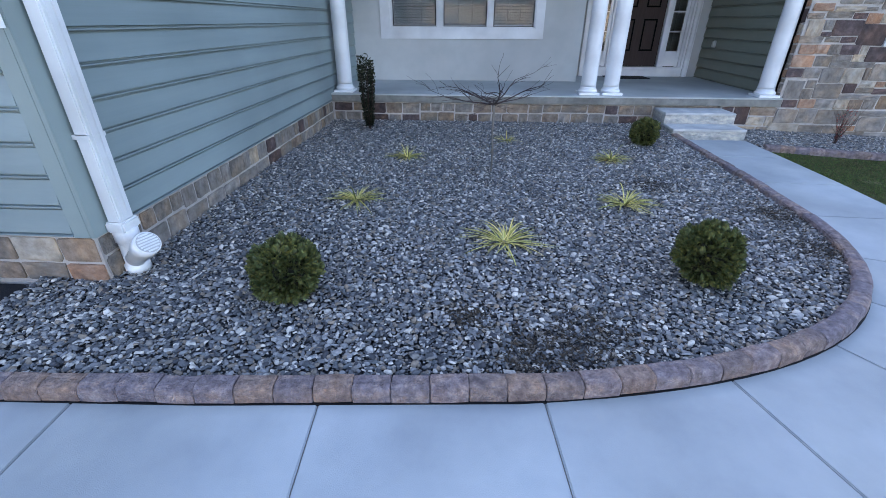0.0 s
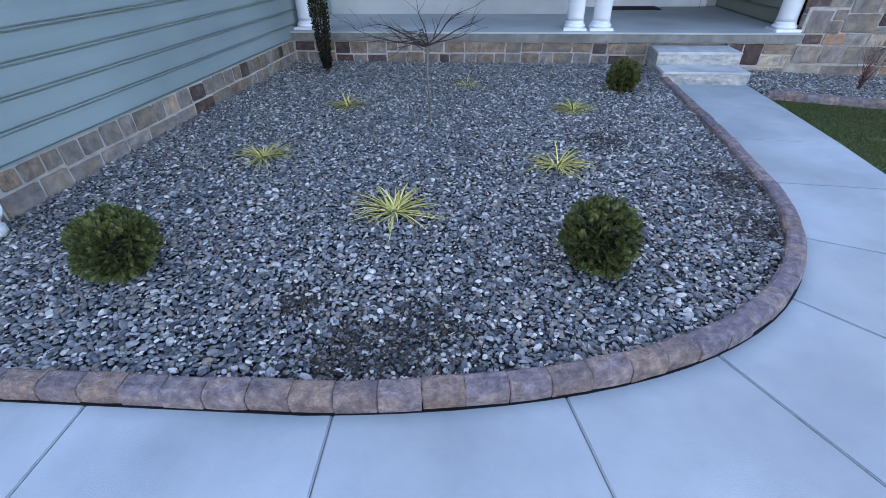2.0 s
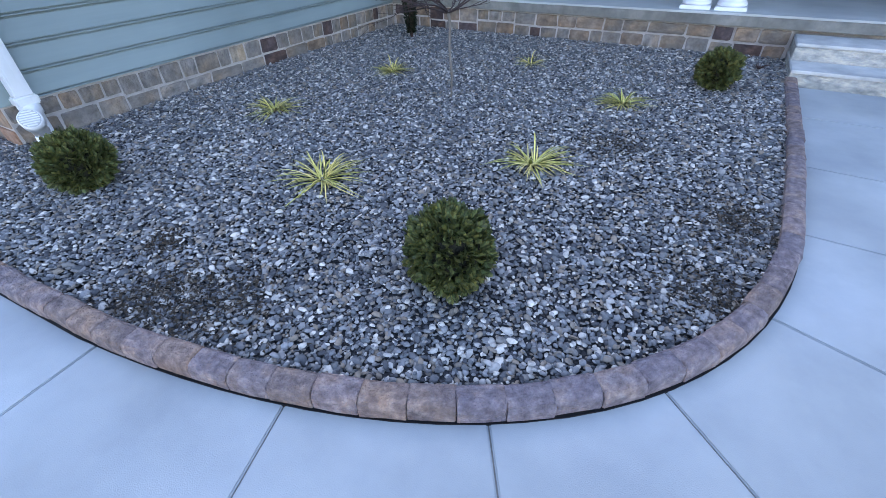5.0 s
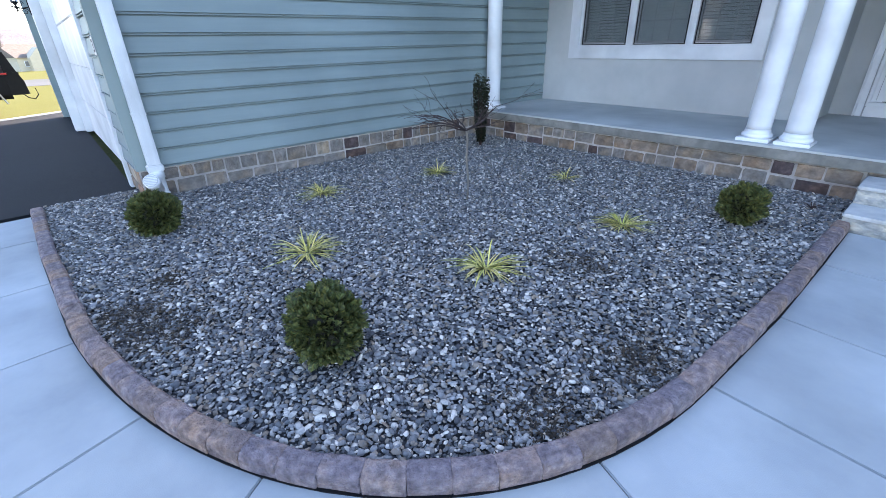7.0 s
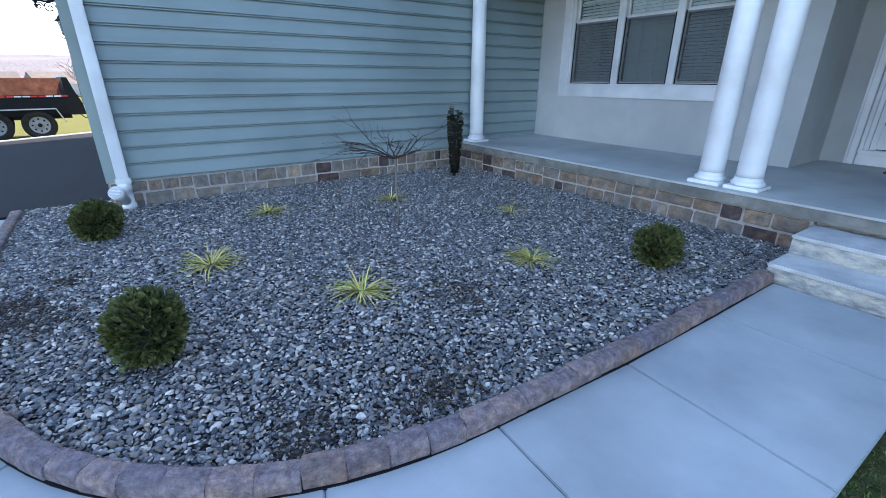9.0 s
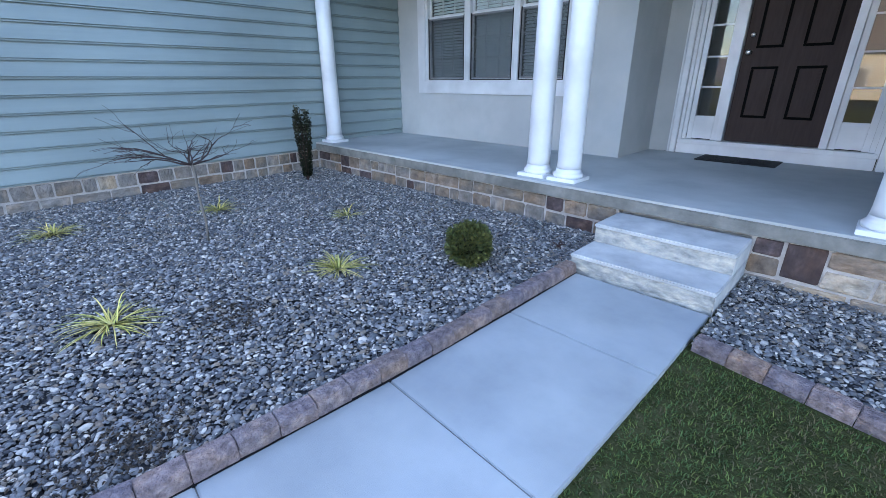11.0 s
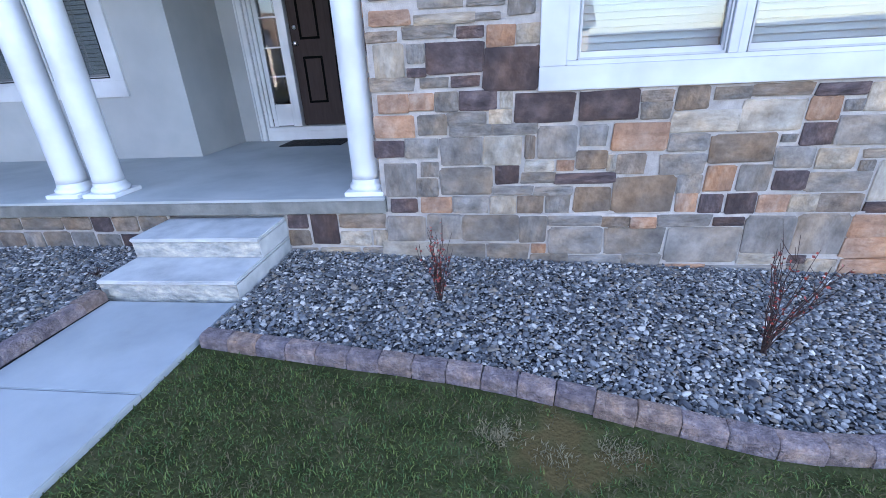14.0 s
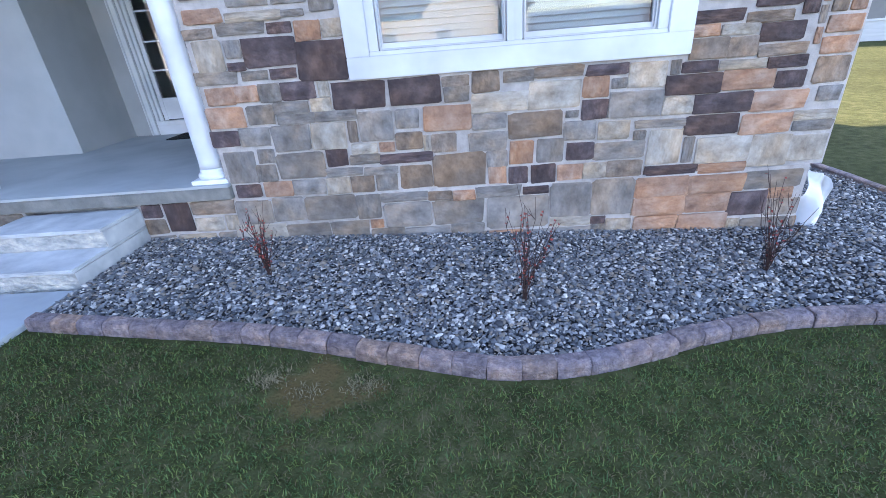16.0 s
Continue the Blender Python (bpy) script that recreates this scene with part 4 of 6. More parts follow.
    # One grey board added in place of the dim room.
    part("dark_room", box(bmesh.new(), rx(x0 - 0.3), rx(x1 + 0.3), 1.0, 1.05, rz(z0 - 0.3), rz(z1 + 0.05)), "room", root)
    return root


window("window_1", *W1, STUCCO_Y, 3, ((0.725, 1.445), (1.60, 2.31), (2.455, 3.11)), (0.495, 3.30), 1.098, "white triple double-hung window with blinds and dark screens", True, 1)
window("window_2", *W2, 0.0, 2, ((7.785, 8.605), (8.75, 9.59)), (7.54, 9.845), 1.092, "white twin double-hung window with blinds in the stone wall", False, 5)

# ---- front door ----
door = empty("door_1", ((4.785 + 5.69) / 2, ENTRY_Y, PORCH), "dark brown panelled front door with glazed sidelights", "door", kind="structure")
DW, DZ0, DZ1, DY = 0.4525, 0.175, 2.21, 0.10
bm = boxed(-DW, DW, DY, DY + 0.045, DZ0, DZ1, 0.003)
leaf = part("door_leaf", bm, "door", door)


def door_panel(x0, x1, z0, z1):
    """Raised field inside a moulded frame, whose near-black colour paints the groove's shade."""
    bm = bmesh.new()
    w = 0.028
    for a in ((x0, x1, z0, z0 + w), (x0, x1, z1 - w, z1), (x0, x0 + w, z0 + w, z1 - w), (x1 - w, x1, z0 + w, z1 - w)):
        box(bm, a[0], a[1], DY - 0.012, DY + 0.002, a[2], a[3], 0.004)
    part("panel_moulding", bm, "doorgroove", leaf, "panel moulding coloured near-black as a shaded groove")
    part("panel", boxed(x0 + 0.045, x1 - 0.045, DY - 0.008, DY + 0.002, z0 + 0.045, z1 - 0.045, 0.006), "door", leaf)


for sx in (-1, 1):
    a, b = sorted((sx * 0.082, sx * 0.335))
    door_panel(a, b, 0.45, 1.0)
    door_panel(a, b, 1.19, 1.92)
    door_panel(a, b, 1.99, 2.14)
bm = lathe(bmesh.new(), [(0.028, 0.0), (0.03, 0.008), (0.012, 0.014), (0.012, 0.03), (0.026, 0.038), (0.03, 0.05), (0.026, 0.062), (0.01, 0.068)], 18, pose(-DW + 0.065, DY, 1.15, 90))
part("door_knob", bm, "brass", leaf, "satin metal knob", True)
bm = lathe(bmesh.new(), [(0.03, 0.0), (0.03, 0.008), (0.022, 0.014), (0.018, 0.02)], 18, pose(-DW + 0.065, DY, 1.33, 90))
part("deadbolt", bm, "brass", leaf, "satin metal deadbolt", True)
part("threshold", boxed(-0.93, 0.93, -0.03, DY + 0.06, 0.12, 0.17, 0.006), "white", door)
part("kick_board", boxed(-0.935, 0.935, -0.02, 0.14, 0.0, 0.118, 0.004), "white", door)
for sx in (-1, 1):
    lo = lambda a, b: sorted((sx * a, sx * b))
    part("jamb", boxed(*lo(DW + 0.006, DW + 0.075), 0.02, 0.17, 0.172, 2.25, 0.004), "white", door)
    sl = part("sidelight", box(box(box(boxed(*lo(0.53, 0.585), 0.06, 0.1, 0.172, 2.25, 0.003), *lo(0.805, 0.86), 0.06, 0.1, 0.172, 2.25, 0.003), *lo(0.586, 0.804), 0.062, 0.1, 0.172, 0.45, 0.003), *lo(0.586, 0.804), 0.062, 0.1, 2.12, 2.25, 0.003), "white", door)
    pane = part("pane", boxed(*lo(0.586, 0.804), 0.078, 0.084, 0.451, 2.119), "glass", sl)
    pane.visible_shadow = False
    bm = bmesh.new()
    for k in range(1, 5):
        z = 0.45 + 1.67 * k / 5
        box(bm, *lo(0.586, 0.804), 0.066, 0.077, z - 0.009, z + 0.009)
    part("muntin", bm, "white", sl)
    # Solid black strip paints the shade of the gap under the sidelight.
    part("bottom_gap", boxed(*lo(0.59, 0.80), 0.055, 0.06, 0.173, 0.182), "black", sl)
    # stepped casing
    for k, (a, b, dy) in enumerate(((0.862, 0.905, 0.03), (0.906, 0.95, 0.0), (0.951, 1.012, -0.03), (1.013, 1.035, -0.045))):
        part("casing", boxed(*lo(a, b), dy, 0.06, 0.0 if k > 1 else 0.121, 2.3, 0.005), "white", door)
part("casing_head", boxed(-1.035, 1.035, -0.05, 0.1, 2.301, 2.33, 0.005), "white", door)
part("head_jamb", boxed(-0.86, 0.86, 0.02, 0.17, 2.252, 2.3, 0.004), "white", door)
# Grey board added in place of the dim hall.
part("dark_hall", box(bmesh.new(), -1.0, 1.0, 0.9, 0.95, 0.0, 2.4), "room", door)

# ---- columns ----
def column(x, y):
    root = empty("porch_column", (x, y, PORCH), "round white porch column on a square plinth", "column", "porch columns")
    part("plinth", boxed(-0.145, 0.145, -0.145, 0.145, 0.0, 0.032, 0.004), "white", root)
    part("base_moulding", lathe(bmesh.new(), [(0.13, 0.033), (0.137, 0.045), (0.137, 0.06), (0.128, 0.072), (0.118, 0.078), (0.116, 0.09), (0.112, 0.11)], 36), "white", root, smooth=True)
    part("shaft", lathe(bmesh.new(), [(0.111, 0.111), (0.108, 0.16), (0.107, 0.8), (0.104, 1.5), (0.098, 2.39)], 40), "white", root, smooth=True)
    part("capital", lathe(bmesh.new(), [(0.099, 2.391), (0.112, 2.4), (0.112, 2.415), (0.125, 2.43), (0.13, 2.45), (0.13, 2.475)], 36), "white", root, smooth=True)
    part("abacus", boxed(-0.14, 0.14, -0.14, 0.14, 2.476, 2.509, 0.004), "white", root)
    return root


c = column(0.175, 0.20)
for x, y in ((3.815, 0.20), (4.145, 0.20), (6.325, 0.145)):
    copy_thing(c, pose(x, y, PORCH))

# ---- steps ----
steps = empty("front_steps", (4.757, 0, 0), "two-tread precast concrete steps with rough riser faces", "steps")
SW = 0.935
for y0, y1, z0, z1 in ((-0.775, -0.004, -0.08, 0.127), (-0.435, -0.004, 0.128, 0.272)):
    part("step", boxed(0, SW, y0 + 0.012, y1, z0, z1 - 0.028, 0.004), "stepface", steps, "rough-faced riser block")
    part("step_cheek", boxed(SW + 0.0005, SW + 0.005, y0 + 0.014, y1, z0, z1 - 0.0285), "step", steps, "smooth cast side")
    part("tread", boxed(-0.006, SW + 0.006, y0, y1, z1 - 0.0275, z1, 0.008), "step", steps)

# ---- door mat ----
mat_o = empty("door_mat", (5.05, 2.38, PORCH + 0.001), "black rubber door mat before the front door", "door mat")
part("mat_base", boxed(-0.39, 0.39, -0.22, 0.22, 0.0, 0.012, 0.003), "rubbermat", mat_o)
for k in range(9):
    part("mat_rib", boxed(-0.34 + k * 0.076, -0.34 + k * 0.076 + 0.04, -0.17, 0.17, 0.0125, 0.018, 0.002), "rubbermat", mat_o)

# ---- outlet ----
ou = empty("outlet_cover", (6.441, 2.15, 1.02), "small grey weatherproof outlet cover on the clapboard", "outlet")
part("back_plate", boxed(-0.014, 0.0, -0.04, 0.04, -0.06, 0.06, 0.003), "outlet", ou)
part("cover", boxed(-0.05, -0.0145, -0.032, 0.032, -0.05, 0.05, 0.008), "outlet", ou)

# ---- downspout with drain wye ----
ds = empty("downspout", (0.075, -4.53, 0.03), "white downspout ending in a pvc drain wye", "downspout")
pipe = part("pipe", boxed(-0.04, 0.04, -0.055, 0.055, 0.33, EAVE, 0.008), "white", ds)
part("pipe_rib", boxed(0.0405, 0.046, -0.035, -0.012, 0.36, EAVE, 0.002), "white", pipe)
part("pipe_rib", boxed(0.0405, 0.046, 0.012, 0.035, 0.36, EAVE, 0.002), "white", pipe)
part("strap", boxed(-0.06, 0.043, -0.058, 0.058, 0.80, 0.825, 0.003), "white", ds)
part("adapter", boxed(-0.055, 0.055, -0.07, 0.07, 0.27, 0.335, 0.01), "pvc", ds)
part("wye_body", lathe(bmesh.new(), [(0.068, 0.0), (0.068, 0.05), (0.058, 0.055), (0.058, 0.2), (0.066, 0.205), (0.066, 0.275), (0.06, 0.28)], 28), "pvc", ds, smooth=True)
arm_m = Matrix.Translation((0.02, -0.02, 0.09)) @ Matrix.Rotation(radians(-22), 4, "Z") @ Matrix.Rotation(radians(52), 4, "Y")
part("wye_branch", lathe(bmesh.new(), [(0.055, 0.0), (0.055, 0.14), (0.069, 0.145), (0.069, 0.225), (0.062, 0.228)], 28, arm_m), "pvc", ds, smooth=True)
bm = lathe(bmesh.new(), [(0.061, 0.2285), (0.061, 0.232)], 28, arm_m)
gr = part("grate", bm, "outlet", ds, "round slotted grate")
for k in range(-3, 4):
    h = math.sqrt(max(0.0, 0.056 ** 2 - (k * 0.016) ** 2))
    part("grate_bar", box(bmesh.new(), k * 0.016 - 0.0045, k * 0.016 + 0.0045, -h, h, 0.2325, 0.237, 0.001, arm_m), "pvc", gr)

# ---- house number ----
plate = empty("number_plate", (-0.035, CORNER_Y - 0.026, 1.42), "white house number tile with a black digit", "house number")
part("tile", boxed(-0.05, 0.05, -0.004, 0.0, -0.075, 0.075, 0.001), "white", plate)
fc = bpy.data.curves.new("digit", "FONT")
fc.body, fc.size, fc.extrude, fc.align_x = "3", 0.15, 0.001, "CENTER"
fo = new("digit_curve", fc)
dg = bpy.context.evaluated_depsgraph_get()
me3 = bpy.data.meshes.new_from_object(fo.evaluated_get(dg))
bpy.data.objects.remove(fo)
me3.materials.clear()
me3.materials.append(M["black"])
o3 = new("digit", me3)
o3.parent = plate
o3.matrix_basis = pose(0, -0.0055, -0.052, 90)


# ---- coach lanterns ----
def lantern(x, y, z):
    """Scroll bracket at the foot, six-sided lantern standing on it under a flared hood."""
    root = empty("wall_lantern", (x, y, z), "black wrought-iron coach lantern on the garage wall", "wall lamp", "garage lanterns")
    part("wall_plate", boxed(-0.045, 0.045, -0.015, 0.0, -0.12, 0.16, 0.005), "black", root)
    part("bracket_arm", tube(bmesh.new(), [(0, -0.01, 0.0), (0, -0.1, -0.012), (0, -0.19, 0.0), (0, -0.24, 0.02)], [0.01] * 4, 8), "black", root)
    for cy, cz, s in ((-0.07, -0.065, 1.0), (-0.15, -0.055, 0.7), (-0.1, 0.055, 0.8)):
        pts = [(0, cy - s * (0.008 + 0.045 * i / 17) * math.cos(i * 0.55), cz + s * (0.008 + 0.045 * i / 17) * math.sin(i * 0.55)) for i in range(18)]
        part("scroll", tube(bmesh.new(), pts, [0.006] * 18, 6), "black", root)
    at = pose(0, -0.17, 0)
    part("finial", lathe(bmesh.new(), [(0.004, -0.075), (0.016, -0.05), (0.006, -0.035), (0.03, 0.0), (0.012, 0.03), (0.05, 0.075), (0.055, 0.085)], 12, at), "black", root)
    part("lamp_glass", lathe(bmesh.new(), [(0.048, 0.086), (0.075, 0.29)], 6, at), "glass", root)
    for k in range(6):
        a = k * math.pi / 3
        part("cage_bar", tube(bmesh.new(), [(0.05 * math.cos(a), -0.17 + 0.05 * math.sin(a), 0.085), (0.078 * math.cos(a), -0.17 + 0.078 * math.sin(a), 0.292)], [0.005, 0.005], 5), "black", root)
    part("hood", lathe(bmesh.new(), [(0.125, 0.292), (0.128, 0.3), (0.075, 0.345), (0.04, 0.4), (0.018, 0.42), (0.02, 0.44), (0.004, 0.47)], 6, at), "black", root)
    return root


ln = lantern(-0.36, CORNER_Y - 0.026, 2.06)
copy_thing(ln, pose(-5.93, -4.85, 2.06))

# ---- shrubs and grasses ----
def sprays(n, radius, seed, squash=1.0, length=0.05, width=0.011):
    """Fans of small flat sprays all over a ball, uneven, as arrays of quads."""
    rg = np.random.default_rng(seed)
    d = rg.normal(size=(n, 3))
    d /= np.linalg.norm(d, axis=1)[:, None]
    lump = 1 + 0.07 * np.sin(d[:, 0] * 7 + seed) * np.sin(d[:, 1] * 6 + 1) + 0.05 * np.sin(d[:, 2] * 9 + d[:, 0] * 5)
    r = radius * lump * rg.uniform(0.62, 1.0, n) ** 0.5
    base = d * r[:, None] * np.array([1, 1, squash])
    out = d * 0.6 + rg.normal(0, 0.38, (n, 3)) + np.array([0, 0, 0.35])
    out /= np.linalg.norm(out, axis=1)[:, None]
    side = np.cross(out, rg.normal(size=(n, 3)))
    side /= np.linalg.norm(side, axis=1)[:, None]
    v, f = [], []
    ln = (length * rg.uniform(0.6, 1.25, n))[:, None]
    for k, (bend, l, s) in enumerate(((0.0, 1.0, 1.0), (0.75, 0.62, 0.8), (-0.75, 0.62, 0.8))):
        dirn = out + side * bend
        dirn /= np.linalg.norm(dirn, axis=1)[:, None]
        wd = np.cross(dirn, np.cross(out, side))
        wd /= np.linalg.norm(wd, axis=1)[:, None]
        st = base + out * ln * (0.0 if k == 0 else 0.3)
        w = wd * width * s * 0.5
        v.append(np.stack([st - w * 0.5, st + w * 0.5, st + dirn * ln * l * 0.6 + w, st + dirn * ln * l * 0.6 - w, st + dirn * ln * l + w * 0.35, st + dirn * ln * l - w * 0.35], 1))
    v = np.stack(v, 1).reshape(-1, 3)
    q = np.arange(n * 3)[:, None] * 6
    f = np.concatenate([q + [0, 1, 2, 3], q + [3, 2, 4, 5]])
    return v, f


def fans(n, radius, seed, squash):
    """Flat branching fans of scale-leaf sprays set over a lumpy ball, as arrays of quads."""
    rg = np.random.default_rng(seed)
    k = np.arange(n) + 0.5
    phi, th = np.arccos(1 - 2 * k / n), np.pi * (1 + 5 ** 0.5) * k
    d = np.stack([np.cos(th) * np.sin(phi), np.sin(th) * np.sin(phi), np.cos(phi)], 1) + rg.normal(0, 0.09, (n, 3))
    d /= np.linalg.norm(d, axis=1)[:, None]
    lump = 1 + 0.08 * np.sin(d[:, 0] * 6 + seed) * np.sin(d[:, 1] * 5 + 1) + 0.06 * np.sin(d[:, 2] * 8 + d[:, 0] * 4)
    base = d * (radius * lump * rg.uniform(0.66, 0.9, n))[:, None] * np.array([1, 1, squash])
    ax = d + np.array([0, 0, 0.45]) + rg.normal(0, 0.28, (n, 3))
    ax /= np.linalg.norm(ax, axis=1)[:, None]
    side = np.cross(ax, rg.normal(size=(n, 3)))
    side /= np.linalg.norm(side, axis=1)[:, None]
    ln = radius * rg.uniform(0.2, 0.36, n)[:, None]
    vs = []
    for t, bend, l in [(0.0, 0.0, 1.0)] + [(0.18 + 0.14 * q, s * 0.85, 0.55 - 0.07 * q) for q in range(5) for s in (-1, 1)]:
        st = base + ax * ln * t
        dr = ax + side * bend + rg.normal(0, 0.12, (n, 3))
        dr /= np.linalg.norm(dr, axis=1)[:, None]
        nm = np.cross(ax, side)
        w = np.cross(dr, nm)
        w = w / np.linalg.norm(w, axis=1)[:, None] * (0.0042 if l < 1 else 0.0032) + nm * 0.0012
        e = st + dr * ln * l
        m = st + dr * ln * l * 0.55
        vs.append(np.stack([st - w * 0.6, st + w * 0.6, m + w, m - w, e + w * 0.5, e - w * 0.5], 1))
    v = np.stack(vs, 1).reshape(-1, 3)
    q = np.arange(len(v) // 6)[:, None] * 6
    return v, np.concatenate([q + [0, 1, 2, 3], q + [3, 2, 4, 5]])


def ball_bush(x, y, radius, seed, squash=0.95, lean=0.0):
    z0 = 0.03
    root = empty("globe_arborvitae", (x, y, z0), "clipped globe arborvitae with dense olive green sprays", "shrub", "globe shrubs")
    h = radius * squash
    v, f = fans(1500, radius, seed, squash)
    v[:, 0] += v[:, 2] * lean
    low = v[:, 2] < -0.9 * h
    v[low, 2] = -0.9 * h + (v[low, 2] + 0.9 * h) * 0.25
    v[:, 2] += h * 0.98
    ob = new("foliage", raw_mesh("foliage", v, f, "arbor"))
    ob.parent = root
    # Near-black ball paints the shaded inside of the shrub.
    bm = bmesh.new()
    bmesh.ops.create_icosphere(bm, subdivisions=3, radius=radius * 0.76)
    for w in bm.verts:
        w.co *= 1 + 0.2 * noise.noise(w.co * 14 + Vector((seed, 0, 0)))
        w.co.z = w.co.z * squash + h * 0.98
    part("twig_core", bm, "shadecore", root, smooth=True)
    part("stem", tube(bmesh.new(), [(0, 0, -0.03), (0.005, 0, 0.08), (0, 0.005, h)], [0.016, 0.013, 0.01], 8), "bark", root)
    return root


ball_bush(1.10, -4.755, 0.176, 1)
ball_bush(3.44, -4.476, 0.166, 2, 1.1, -0.06)
ball_bush(4.20, -1.26, 0.158, 3, 0.98)


def sedge(x, y, size, seed, n=85):
    """Variegated sedge: arching blades with a cream band and green margins."""
    root = empty("variegated_sedge", (x, y, 0.045), "tuft of arching yellow and green striped sedge", "grass tuft", "sedge tufts")
    rg = np.random.default_rng(seed)
    for nm, lift, wscale, mt in (("foliage", 0.0, 1.0, "sedgegreen"), ("foliage_band", 0.0022, 0.78, "sedge")):
        rr = np.random.default_rng(seed)
        vs, fs = [], []
        for i in range(n):
            a, ln, rise = rr.uniform(0, 2 * math.pi), 1.22 * size * rr.uniform(0.6, 1.15), rr.uniform(0.15, 0.95)
            if rr.random() < 0.06:
                rise, ln = rr.uniform(1.4, 2.4), ln
            d, sd = np.array([math.cos(a), math.sin(a), 0]), np.array([-math.sin(a), math.cos(a), 0])
            w0, twist = rr.uniform(0.008, 0.0118), rr.normal(0, 0.12)
            st = d * rr.uniform(0.0, 0.03) + sd * rr.normal(0, 0.012)
            b0 = len(vs)
            for k in range(6):
                t = k / 5
                run, zz = ln * (t - 0.1 * t * t), ln * (rise * t - (rise * 0.6 + 0.08) * t * t)
                p = st + d * run * (1.0 / (0.6 + 0.5 * rise)) + sd * ln * twist * t * t + np.array([0, 0, max(zz * 0.8, -0.01) + lift])
                w = w0 * (1 - t ** 2.2) * wscale + 0.0006
                tip = np.array([0, 0, 0.0])
                vs += [p - sd * w * 0.5, p + sd * w * 0.5 + tip]
            fs += [(b0 + 2 * k, b0 + 2 * k + 1, b0 + 2 * k + 3, b0 + 2 * k + 2) for k in range(5)]
        ob = new(nm, raw_mesh(nm, vs, fs, mt))
        ob.parent = root
        if nm == "foliage_band":
            ob["label"] = "pale yellow blade bands"
    return root


for i, (x, y, s) in enumerate(((1.15, -3.34, 0.2), (2.33, -4.06, 0.215), (3.355, -3.31, 0.205), (3.62, -2.0, 0.18), (1.40, -2.03, 0.17), (2.55, -1.22, 0.15))):
    sedge(x, y, s, 40 + i, 66 if i < 5 else 30)


def branch(bm, tips, p, d, length, r, depth, rg, droop):
    pts, rad = [p], [r]
    q, dd = Vector(p), Vector(d).normalized()
    n = 4
    for k in range(n):
        dd = (dd + Vector((rg.uniform(-0.3, 0.3), rg.uniform(-0.3, 0.3), rg.uniform(-0.2, 0.2) - droop))).normalized()
        q = q + dd * (length / n)
        pts.append(q.copy())
        rad.append(max(0.0012, r * (1 - 0.5 * (k + 1) / n)))
    tube(bm, pts, rad, 5)
    if depth:
        for k in range(rg.choice((3, 4))):
            j = rg.randint(1, n)
            a = Vector((rg.uniform(-1, 1), rg.uniform(-1, 1), rg.uniform(-0.35, 0.5)))
            branch(bm, tips, pts[j], dd + Vector((a.x, a.y, a.z * 0.6)) * 0.6, length * rg.uniform(0.5, 0.8), rad[j] * 0.72, depth - 1, rg, droop)


def maple(x, y):
    root = empty("weeping_maple", (x, y, 0.02), "small bare weeping maple with a thin grey trunk", "tree")
    trunk = [(0, 0, -0.03), (0.006, 0.01, 0.2), (-0.008, 0.0, 0.42), (-0.002, 0.008, 0.58), (-0.012, 0.0, 0.67)]
    part("trunk", tube(bmesh.new(), trunk, [0.011, 0.0105, 0.0095, 0.0105, 0.014], 9), "bark", root, smooth=True)
    rg = random.Random(12)
    for k in range(8):
        a = 2 * math.pi * k / 8 + rg.uniform(-0.3, 0.3)
        bm = bmesh.new()
        branch(bm, [], (-0.012, 0, 0.66), (math.cos(a), math.sin(a), rg.uniform(0.12, 0.5)), rg.uniform(0.3, 0.42), 0.008, 2, rg, 0.015)
        part("branch", bm, "twig", root)
    return root


maple(2.30, -2.44)


